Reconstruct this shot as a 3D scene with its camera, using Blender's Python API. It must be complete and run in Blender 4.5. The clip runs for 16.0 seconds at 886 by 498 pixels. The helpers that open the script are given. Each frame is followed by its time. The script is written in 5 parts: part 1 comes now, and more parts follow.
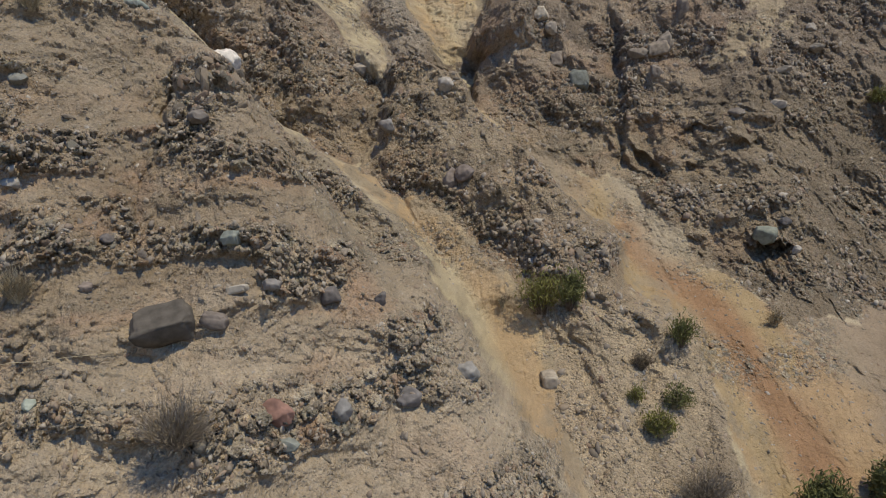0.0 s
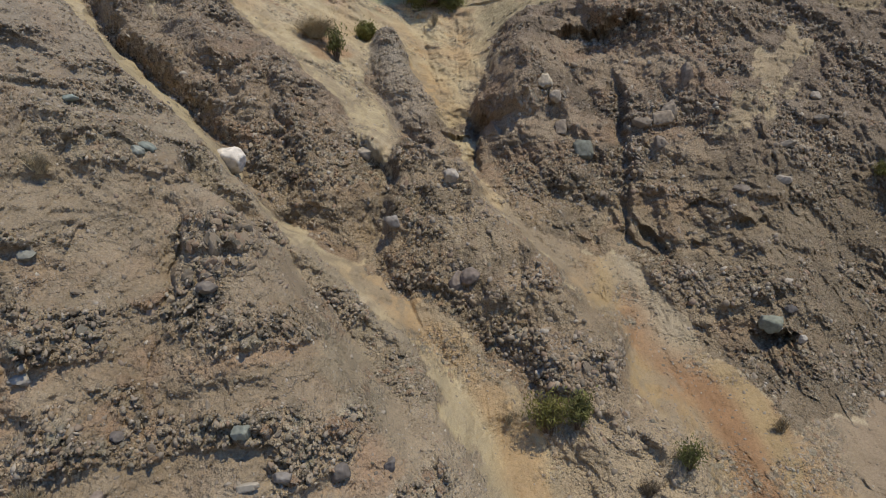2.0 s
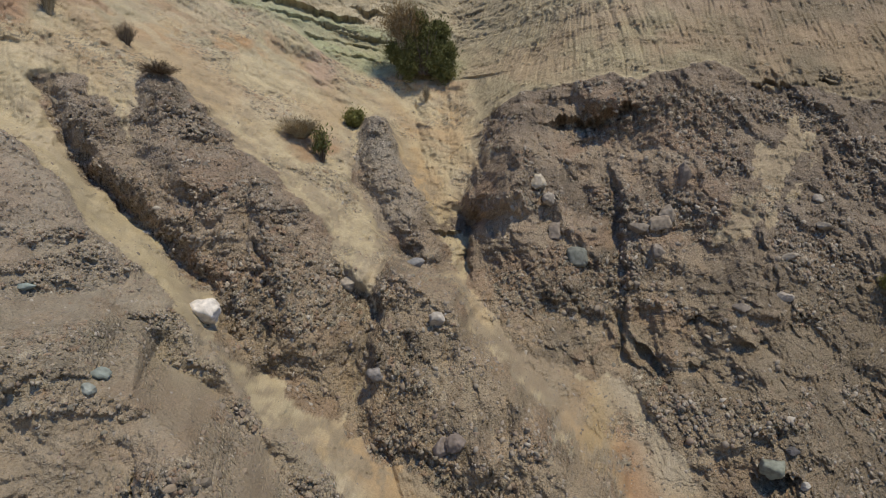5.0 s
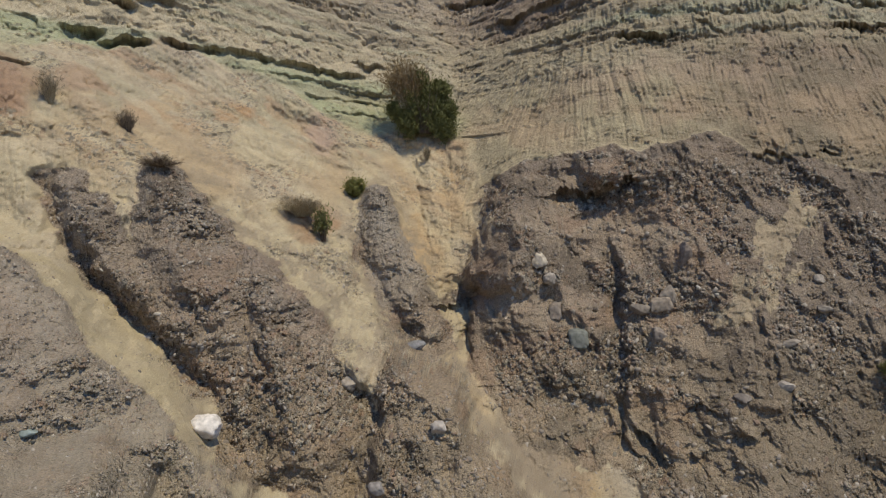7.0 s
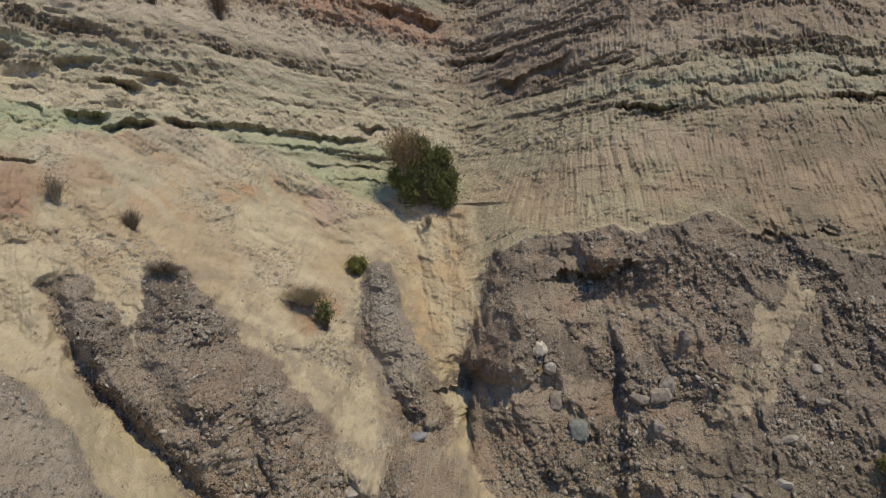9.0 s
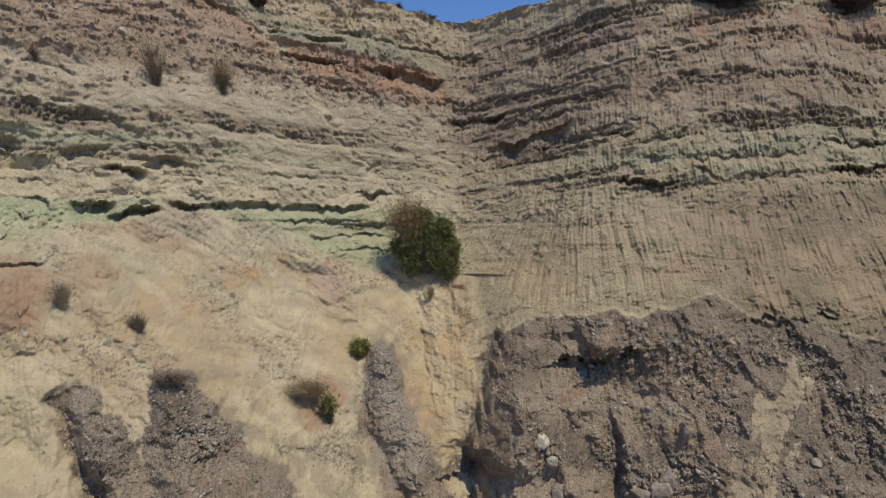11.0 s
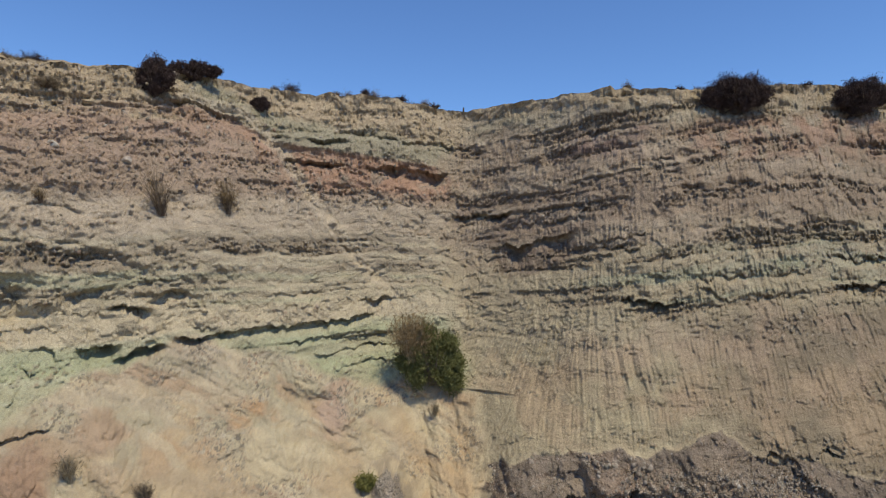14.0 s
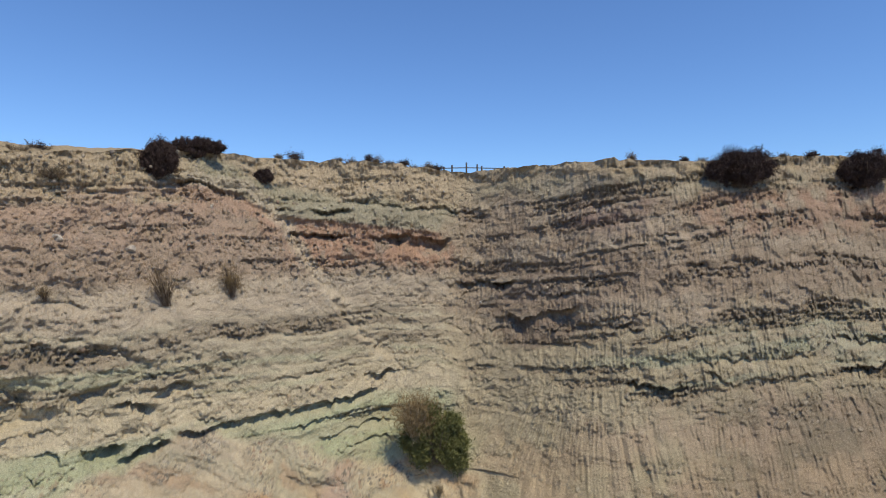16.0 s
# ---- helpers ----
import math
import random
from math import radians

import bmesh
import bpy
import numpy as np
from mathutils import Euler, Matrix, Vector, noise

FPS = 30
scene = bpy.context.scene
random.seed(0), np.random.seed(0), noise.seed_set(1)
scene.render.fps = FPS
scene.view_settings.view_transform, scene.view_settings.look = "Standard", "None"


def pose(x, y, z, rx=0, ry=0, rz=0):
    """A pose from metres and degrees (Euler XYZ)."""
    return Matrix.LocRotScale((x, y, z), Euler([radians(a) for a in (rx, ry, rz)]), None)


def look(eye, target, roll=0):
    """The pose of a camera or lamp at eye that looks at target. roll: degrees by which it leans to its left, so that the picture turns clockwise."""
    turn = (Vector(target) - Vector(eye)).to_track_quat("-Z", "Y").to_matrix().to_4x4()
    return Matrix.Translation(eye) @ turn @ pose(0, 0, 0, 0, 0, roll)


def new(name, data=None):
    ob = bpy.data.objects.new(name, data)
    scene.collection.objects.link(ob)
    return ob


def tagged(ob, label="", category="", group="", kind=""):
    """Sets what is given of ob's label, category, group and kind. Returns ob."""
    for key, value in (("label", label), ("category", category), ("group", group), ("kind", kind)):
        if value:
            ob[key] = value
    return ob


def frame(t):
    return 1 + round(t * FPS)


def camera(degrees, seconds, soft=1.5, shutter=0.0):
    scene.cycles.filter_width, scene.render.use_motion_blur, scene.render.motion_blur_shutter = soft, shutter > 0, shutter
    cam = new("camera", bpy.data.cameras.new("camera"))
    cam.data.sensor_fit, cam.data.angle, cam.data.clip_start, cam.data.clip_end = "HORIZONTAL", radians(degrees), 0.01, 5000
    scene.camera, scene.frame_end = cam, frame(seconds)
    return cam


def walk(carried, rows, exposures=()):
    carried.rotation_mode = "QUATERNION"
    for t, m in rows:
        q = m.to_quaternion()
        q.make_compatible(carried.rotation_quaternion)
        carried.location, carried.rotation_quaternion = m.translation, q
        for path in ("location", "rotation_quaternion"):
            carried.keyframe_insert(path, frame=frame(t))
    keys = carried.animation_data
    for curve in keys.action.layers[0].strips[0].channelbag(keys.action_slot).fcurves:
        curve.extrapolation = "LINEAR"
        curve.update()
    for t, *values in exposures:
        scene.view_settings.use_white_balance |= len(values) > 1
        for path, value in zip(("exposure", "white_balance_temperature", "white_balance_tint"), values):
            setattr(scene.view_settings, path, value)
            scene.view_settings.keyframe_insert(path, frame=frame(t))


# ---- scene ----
cam = camera(74.0, 16.0, soft=1.0)
EYE = 5.0          # height of the first eye over the foot of the cliff; the camera climbs without turning
ROWS = [
    (0.0, 0.000, 0.000, 0.000),
    (0.5, -0.049, -0.044, 0.469),
    (1.0, -0.096, -0.062, 0.976),
    (1.5, -0.128, -0.039, 1.456),
    (2.0, -0.115, 0.027, 1.987),
    (2.5, -0.063, 0.128, 2.479),
    (3.0, 0.022, 0.261, 2.986),
    (3.5, 0.106, 0.388, 3.486),
    (4.0, 0.181, 0.500, 3.997),
    (6.5, 0.185, 0.646, 6.657),
    (7.0, 0.157, 0.616, 7.257),
    (7.5, 0.136, 0.577, 7.840),
    (8.0, 0.124, 0.535, 8.493),
    (8.5, 0.121, 0.502, 9.111),
    (9.0, 0.117, 0.469, 9.791),
    (11.5, 0.008, 0.278, 13.232),
    (12.0, -0.017, 0.268, 13.991),
    (12.5, -0.031, 0.267, 14.692),
    (13.0, -0.054, 0.278, 15.453),
    (13.5, -0.093, 0.293, 16.164),
    (14.0, -0.139, 0.310, 16.941),
    (14.5, -0.180, 0.314, 17.666),
    (15.0, -0.218, 0.321, 18.459),
    (15.5, -0.261, 0.340, 19.201),
    (16.0, -0.301, 0.348, 20.000),
]
EXPOSURES = [(0.0, -0.26), (4.0, -0.25), (9.0, -0.24), (12.5, -0.18), (16.0, -0.11)]
walk(cam, [(t, pose(x, y, EYE + z, 90, 0, 0)) for t, x, y, z in ROWS], EXPOSURES)

# ---- daylight ----
SUN_TO = Vector((0.30, -0.38, 0.87)).normalized()
world = bpy.data.worlds.new("sky")
scene.world = world
world.use_nodes = True
wn = world.node_tree
sky = wn.nodes.new("ShaderNodeTexSky")
sky.sky_type, sky.sun_disc = "NISHITA", False
sky.sun_elevation = math.asin(SUN_TO.z)
sky.sun_rotation = math.atan2(SUN_TO.x, SUN_TO.y)
sky.air_density, sky.dust_density, sky.ozone_density = 1.0, 0.0, 8.0
wn.nodes["Background"].inputs["Strength"].default_value = 0.137
deep = wn.nodes.new("ShaderNodeVectorMath")          # clear dry air: a deeper blue
deep.operation = "MULTIPLY"
deep.inputs[1].default_value = (0.92, 1.04, 1.20)
wn.links.new(sky.outputs[0], deep.inputs[0])
wn.links.new(deep.outputs[0], wn.nodes["Background"].inputs["Color"])
sun = new("sun", bpy.data.lights.new("sun", "SUN"))
sun.data.energy, sun.data.angle, sun.data.color = 4.3, radians(0.53), (1.0, 0.885, 0.665)
sun.matrix_world = look(SUN_TO * 60, (0, 0, 0))

# ---- noise on arrays ----
TABLES = {}


def table(seed):
    """A lattice of 256 x 256 random numbers and unit vectors for each seed."""
    if seed not in TABLES:
        r = np.random.RandomState(seed).random_sample(65536).astype(np.float32)
        TABLES[seed] = (r, np.cos(r * 2 * np.pi).astype(np.float32), np.sin(r * 2 * np.pi).astype(np.float32))
    return TABLES[seed]


def cell(ix, iy):
    return ((iy & 255) << 8) | (ix & 255)


def vnoise(x, y, seed=0):
    """Gradient noise in the plane, about -1 to 1."""
    _, gx, gy = table(seed)
    x, y = np.asarray(x, np.float32), np.asarray(y, np.float32)
    x0, y0 = np.floor(x), np.floor(y)
    fx, fy = x - x0, y - y0
    ix, iy = x0.astype(np.int32), y0.astype(np.int32)
    sx, sy = fx * fx * fx * (fx * (fx * 6 - 15) + 10), fy * fy * fy * (fy * (fy * 6 - 15) + 10)
    rows = []
    for dy in (0, 1):
        c0, c1 = cell(ix, iy + dy), cell(ix + 1, iy + dy)
        g0 = gx[c0] * fx + gy[c0] * (fy - dy)
        g1 = gx[c1] * (fx - 1) + gy[c1] * (fy - dy)
        rows.append(g0 + (g1 - g0) * sx)
    return (rows[0] + (rows[1] - rows[0]) * sy) * np.float32(1.5)


def fbm(x, y, octaves=4, seed=0, gain=0.5):
    out, amp = 0, 1.0
    for k in range(octaves):
        out = out + amp * vnoise(x * 2 ** k, y * 2 ** k, seed + k)
        amp *= gain
    return out


def ridged(x, y, octaves=3, seed=0):
    out, amp = 0, 1.0
    for k in range(octaves):
        out = out + amp * (1 - 2 * np.abs(vnoise(x * 2 ** k, y * 2 ** k, seed + k)))
        amp *= 0.5
    return out


def pebbles(x, y, seed=0):
    """Bumps of broken stones: one for each cell, turned, with steep sides and a tilted flat top; and a number for each stone."""
    x, y = np.asarray(x, np.float32), np.asarray(y, np.float32)
    x0, y0 = np.floor(x), np.floor(y)
    ix, iy = x0.astype(np.int32), y0.astype(np.int32)
    tx, ty, ts, tr, ti = (table(seed + k)[0] for k in range(5))
    ca, sa = np.cos(tr * 3.1), np.sin(tr * 3.1)
    ts, tr = 0.24 + 0.45 * ts ** 2, 0.7 + 0.5 * tr
    best, ident = np.zeros_like(x), np.zeros_like(x)
    for dx in (-1, 0, 1):
        for dy in (-1, 0, 1):
            c = cell(ix + dx, iy + dy)
            size, px, py = ts[c], x - x0 - dx - tx[c], y - y0 - dy - ty[c]
            a, b = np.abs(ca[c] * px + sa[c] * py) * tr[c], np.abs(ca[c] * py - sa[c] * px) / tr[c]
            r = (0.65 * np.maximum(a, b) + 0.42 * np.hypot(a, b)) / size
            bump = np.minimum(np.clip(1.9 * (1 - r), 0, 1), 0.66 + 0.75 * (px * (tr[c] - 0.95) + py * (ti[c] - 0.5)) / size) * size
            near = bump > best
            best, ident = np.where(near, bump, best), np.where(near, ti[c], ident)
    return best, ident


def facets(x, y, seed=0):
    """Broken faces: each cell is a plane of its own tilt, about -1 to 1, with a step at its edges."""
    x, y = np.asarray(x, np.float32), np.asarray(y, np.float32)
    x0, y0 = np.floor(x), np.floor(y)
    ix, iy = x0.astype(np.int32), y0.astype(np.int32)
    tx, ty, ta, tb, tc = (table(seed + k)[0] for k in range(5))
    best, out = np.full(x.shape, 9.0, np.float32), np.zeros_like(x)
    for dx in (-1, 0, 1):
        for dy in (-1, 0, 1):
            c = cell(ix + dx, iy + dy)
            px, py = x - x0 - dx - tx[c], y - y0 - dy - ty[c]
            q = px * px + py * py
            near = q < best
            best = np.where(near, q, best)
            out = np.where(near, 1.1 * px * (ta[c] * 2 - 1) + 1.1 * py * (tb[c] * 2 - 1) + 0.5 * (tc[c] - 0.5), out)
    return out


def smooth(a, b, x):
    t = np.clip((x - a) / (b - a), 0, 1)
    return t * t * (3 - 2 * t)


def mix(a, b, w):
    return a + (b - a) * w


# ---- the cliff's form ----
# ---- main wall: distance at ten heights on eleven bearings ----
LEVELS = (0, 2, 6, 10, 13, 15, 17, 19, 22, 25, 28.6)
SECTIONS = {
    -2.6: (3.0, 4.0, 6.0, 7.5, 8.6, 9.2, 9.8, 10.6, 11.2, 11.8, 12.4),
    -0.95: (5.0, 6.5, 9.0, 11.0, 12.2, 12.9, 13.6, 15.2, 15.8, 16.6, 17.6),
    -0.72: (6.0, 8.0, 10.5, 12.2, 13.4, 14.3, 15.3, 17.2, 17.8, 18.7, 19.8),
    -0.50: (6.0, 8.5, 11.0, 12.8, 14.1, 15.7, 17.9, 19.0, 19.6, 21.0, 22.4),
    -0.25: (6.0, 8.5, 11.8, 13.7, 17.0, 19.2, 21.0, 22.1, 23.0, 24.3, 26.8),
    -0.08: (6.0, 8.5, 12.2, 16.2, 19.4, 21.7, 23.7, 25.0, 26.0, 26.7, 27.9),
    0.02: (6.0, 8.5, 12.6, 17.5, 20.1, 22.2, 23.6, 25.1, 27.0, 28.0, 29.8),
    0.15: (5.5, 8.0, 13.4, 16.9, 18.1, 19.6, 22.0, 23.1, 25.0, 26.2, 27.6),
    0.25: (5.2, 7.8, 14.1, 16.9, 18.4, 19.0, 20.3, 21.8, 23.4, 24.6, 26.0),
    0.40: (5.2, 8.0, 14.3, 16.8, 18.0, 18.8, 20.0, 21.2, 22.3, 23.5, 25.2),
    0.60: (5.4, 8.5, 13.8, 16.4, 17.9, 19.0, 20.2, 21.3, 22.5, 23.6, 25.5),
    0.75: (5.6, 8.9, 14.2, 16.4, 17.9, 19.1, 20.5, 21.8, 23.2, 24.7, 26.0),
    1.05: (6.0, 9.4, 14.6, 16.8, 18.4, 19.8, 21.3, 22.5, 24.1, 25.6, 27.0),
    2.6: (7.0, 11.0, 16.0, 18.5, 20.5, 22.0, 23.5, 25.0, 27.0, 28.6, 30.0),
}
def hermite(xs, ys, x):
    """Smooth curve through (xs, ys) along the first axis."""
    xs, ys = np.asarray(xs, float), np.asarray(ys, float)
    h = np.diff(xs)
    d = np.diff(ys, axis=0) / h.reshape(-1, *[1] * (ys.ndim - 1))
    m = np.concatenate([d[:1], (d[1:] + d[:-1]) / 2, d[-1:]])
    m[1:-1] = np.where(d[1:] * d[:-1] > 0, m[1:-1], 0)
    i = np.clip(np.searchsorted(xs, x) - 1, 0, len(h) - 1)
    sh = (-1, *[1] * (ys.ndim - 1))
    t = ((x - xs[i]) / h[i]).reshape(sh)
    hh = h[i].reshape(sh)
    return (ys[i] * (1 + 2 * t) * (1 - t) ** 2 + m[i] * hh * t * (1 - t) ** 2 + ys[i + 1] * t * t * (3 - 2 * t) + m[i + 1] * hh * t * t * (t - 1))
def wall(us, zs):
    tab = hermite(LEVELS, np.array(list(SECTIONS.values())).T, np.clip(zs, LEVELS[0], LEVELS[-1]))
    return hermite(list(SECTIONS), tab.T, us).T      # rows z, columns u


def inside(poly, U, Z, scale):
    """How far inside a closed outline each point lies, in metres (minus: outside)."""
    p = np.array(poly, float) * (scale, 1)
    x, y = U * scale, Z
    dist, odd = np.full(U.shape, 1e9), np.zeros(U.shape, bool)
    for (ax, ay), (bx, by) in zip(p, np.roll(p, -1, 0)):
        ex, ey = bx - ax, by - ay
        t = np.clip(((x - ax) * ex + (y - ay) * ey) / (ex * ex + ey * ey), 0, 1)
        dist = np.minimum(dist, (x - ax - t * ex) ** 2 + (y - ay - t * ey) ** 2)
        if ay != by:
            odd ^= ((ay > y) != (by > y)) & (x < ex * (y - ay) / ey + ax)
    return np.where(odd, 1, -1) * np.sqrt(dist)


def along(line, U, Z, scale):
    """Distance from an open line, in metres, and the side: minus to its left as z falls."""
    p = np.array(line, float) * (scale, 1)
    x, y = U * scale, Z
    dist, side = np.full(U.shape, 1e9), np.ones(U.shape)
    for (ax, ay), (bx, by) in zip(p[:-1], p[1:]):
        ex, ey = bx - ax, by - ay
        t = np.clip(((x - ax) * ex + (y - ay) * ey) / (ex * ex + ey * ey), 0, 1)
        q = (x - ax - t * ex) ** 2 + (y - ay - t * ey) ** 2
        near = q < dist
        dist, side = np.where(near, q, dist), np.where(near, np.sign(-(x - ax) * ey + (y - ay) * ex), side)
    return np.sqrt(dist), side


def plane(a, b, c, U, Z):
    return (a + c * Z) / (1 - b * U)


# outlines on the wall: bearing (x / y) and height
MID_RIDGE = [(-0.649, 13.91), (-0.608, 14.27), (-0.565, 14.2), (-0.535, 13.4), (-0.515, 12.7), (-0.497, 12.2), (-0.487, 12.7), (-0.484, 13.75), (-0.474, 14.5), (-0.449, 14.68),
             (-0.417, 14.19), (-0.343, 12.94), (-0.306, 12.27), (-0.232, 11.48), (-0.186, 10.7), (-0.162, 9.85), (-0.121, 9.01), (-0.093, 8.77),
             (-0.112, 7.3), (-0.13, 6.6), (-0.2, 7.0), (-0.285, 7.5), (-0.349, 8.27), (-0.359, 8.97), (-0.405, 9.56), (-0.462, 10.36),
             (-0.517, 10.77), (-0.574, 11.66), (-0.63, 12.71)]
LOW_RIDGE = [(-0.08, 9.77), (-0.014, 9.43), (0.03, 9.0), (0.072, 8.15), (0.12, 7.3), (0.172, 6.75), (0.228, 5.98), (0.277, 5.45), (0.298, 5.15),
             (0.313, 4.33), (0.381, 3.8), (0.429, 3.22), (0.477, 2.61), (0.506, 2.1), (0.534, 1.5), (0.592, 0.0), (0.304, 0.0), (0.265, 1.37),
             (0.246, 1.93), (0.198, 2.67), (0.184, 3.16), (0.16, 3.85), (0.115, 4.5), (0.07, 4.97), (0.005, 5.65), (-0.07, 6.15),
             (-0.14, 6.45), (-0.15, 6.9), (-0.112, 7.34), (-0.103, 8.38), (-0.094, 9.38)]
GREY_SPUR = [(-0.127, 14.38), (-0.08, 14.45), (-0.066, 13.41), (-0.042, 12.46), (-0.023, 11.57), (0.005, 10.75), (0.034, 9.4), (-0.013, 9.2),
             (-0.068, 9.79), (-0.097, 10.68), (-0.143, 11.95), (-0.139, 12.97)]
SAND_PATCH = [(0.44, 10.45), (0.514, 11.95), (0.551, 12.75), (0.585, 13.75), (0.63, 13.6), (0.612, 12.5), (0.569, 11.4), (0.494, 10.2)]
# edge of the near nose and of the sand chute beside it: height, bearing
NOSE_EDGE = [(0.0, 0.42), (2.17, 0.217), (2.64, 0.169), (3.13, 0.111), (3.6, 0.054), (4.2, 0.02), (4.92, -0.035), (5.48, -0.08), (5.9, -0.12),
             (6.36, -0.16), (6.8, -0.222), (7.37, -0.283), (8.19, -0.345), (8.7, -0.385), (9.4, -0.45), (10.4, -0.53), (12.0, -0.66), (13.2, -0.8)]
# brow of the nose, behind which its flank lies two metres further back: height, bearing
NOSE_BROW = [(0.0, 0.35), (2.2, 0.17), (2.9, 0.10), (3.4, 0.065), (3.9, 0.0), (4.5, -0.075), (5.1, -0.14), (5.75, -0.2), (6.25, -0.235), (6.87, -0.285), (7.3, -0.325), (7.62, -0.37), (8.2, -0.45)]
CHUTE_EDGE = [(0.0, 0.30), (2.7, 0.198), (3.08, 0.184), (3.72, 0.15), (4.4, 0.105), (4.92, 0.067), (5.6, 0.0), (6.28, -0.06), (6.6, -0.14),
              (7.1, -0.20), (7.5, -0.283), (8.29, -0.347), (9.37, -0.413), (10.4, -0.497), (11.97, -0.619), (13.2, -0.73)]
CONGLOMERATE_TOP = [(0.03, 13.2), (0.07, 14.6), (0.11, 15.05), (0.3, 15.55), (0.46, 16.05), (0.5, 15.4), (0.6, 15.0), (0.75, 14.8), (1.1, 14.6)]
# joints: half width, depth, step of the right side towards the viewer, line
JOINTS = [
    (0.07, 0.2, 0.3, [(-0.465, 7.45), (-0.475, 6.81), (-0.48, 6.27)]),
    (0.05, 0.04, 0.0, [(-0.48, 6.27), (-0.508, 5.77), (-0.523, 5.25), (-0.528, 4.7)]),
    (0.16, 0.22, 0.0, [(-0.31, 11.0), (-0.29, 10.13), (-0.266, 9.23), (-0.238, 8.03), (-0.219, 7.68)]),
    (0.16, 0.25, 0.8, [(0.063, 11.4), (0.053, 10.3), (0.047, 9.2)]),
    (0.12, 0.07, 0.32, [(0.293, 12.61), (0.3, 10.37), (0.306, 8.41), (0.316, 7.29), (0.348, 6.83)]),
    (0.10, 0.2, 0.0, [(-0.089, 8.99), (-0.103, 8.14), (-0.112, 7.23)]),
    (0.08, 0.08, -0.12, [(0.07, 10.93), (0.126, 9.78), (0.172, 8.72), (0.265, 6.66)]),
    (0.10, 0.10, -0.35, [(-0.446, 27.7), (-0.343, 27.4), (-0.28, 25.9), (-0.242, 24.3), (-0.178, 22.3), (-0.108, 20.4)]),
    (0.10, 0.25, 0.0, [(0.0, 24.0), (0.01, 26.0), (0.015, 27.4)]),
]
# undercuts: height of the overhang's lip at its two ends, bearings of the ends, depth, height of the hollow
UNDERCUTS = [
    (19.0, 19.2, -0.456, -0.115, 0.75, 0.48), (18.95, 19.0, -0.62, -0.55, 0.9, 0.65), (18.45, 18.95, -0.56, -0.475, 1.0, 0.6),
    (18.55, 18.6, -0.30, -0.09, 0.25, 0.20), (18.0, 18.05, -0.22, -0.09, 0.4, 0.28), (17.45, 17.5, -0.2, -0.09, 0.35, 0.22),
    (20.05, 20.05, -0.565, -0.50, 0.75, 0.40), (20.95, 20.85, -0.52, -0.46, 0.3, 0.3),
    (20.2, 20.3, -0.30, -0.14, 0.22, 0.18), (19.8, 19.8, -0.145, -0.09, 0.8, 0.45), (22.15, 22.0, -0.80, -0.50, 0.16, 0.2),
    (21.95, 21.75, -0.5, -0.18, 0.14, 0.18), (23.3, 23.2, -0.72, -0.60, 0.15, 0.2), (25.6, 25.5, -0.28, -0.17, 0.55, 0.4),
    (25.6, 25.4, -0.135, 0.0, 0.9, 0.8), (26.6, 26.7, -0.30, -0.16, 0.5, 0.35), (27.05, 26.9, -0.18, -0.08, 0.5, 0.3),
    (26.9, 26.9, -0.08, 0.05, 0.45, 0.3), (27.6, 27.4, -0.47, -0.37, 0.6, 0.35), (17.0, 17.2, -0.78, -0.66, 0.3, 0.25), (10.4, 10.3, -0.01, 0.04, 0.35, 0.6),
    (23.35, 23.5, 0.0, 0.12, 0.55, 0.40), (22.75, 23.3, 0.06, 0.24, 0.22, 0.3), (21.95, 22.55, 0.08, 0.21, 0.95, 1.25),
    (22.0, 22.1, 0.24, 0.33, 0.45, 0.3), (19.95, 20.0, 0.29, 0.385, 0.75, 0.4), (20.9, 21.0, 0.32, 0.62, 0.22, 0.3),
    (20.25, 20.3, 0.42, 0.62, 0.25, 0.28), (20.5, 20.6, 0.65, 0.80, 0.75, 0.4), (21.6, 21.7, 0.65, 0.80, 0.5, 0.3),
    (13.95, 14.2, 0.185, 0.33, 0.9, 0.7), (7.75, 7.1, 0.315, 0.375, 0.45, 0.6), (7.25, 7.3, 0.41, 0.455, 0.4, 0.45), (7.75, 7.8, 0.49, 0.54, 0.4, 0.45), (15.1, 15.25, 0.50, 0.66, 0.35, 0.3),
    (5.12, 5.05, 0.515, 0.595, 0.9, 1.0), (26.9, 26.8, 0.23, 0.29, 0.5, 0.5), (24.3, 24.3, 0.405, 0.43, 0.45, 0.3),
    (23.3, 23.3, 0.575, 0.60, 0.45, 0.35), (8.0, 8.1, 0.40, 0.47, 0.4, 0.3), (24.2, 24.4, -0.75, -0.5, 0.1, 0.2),
]
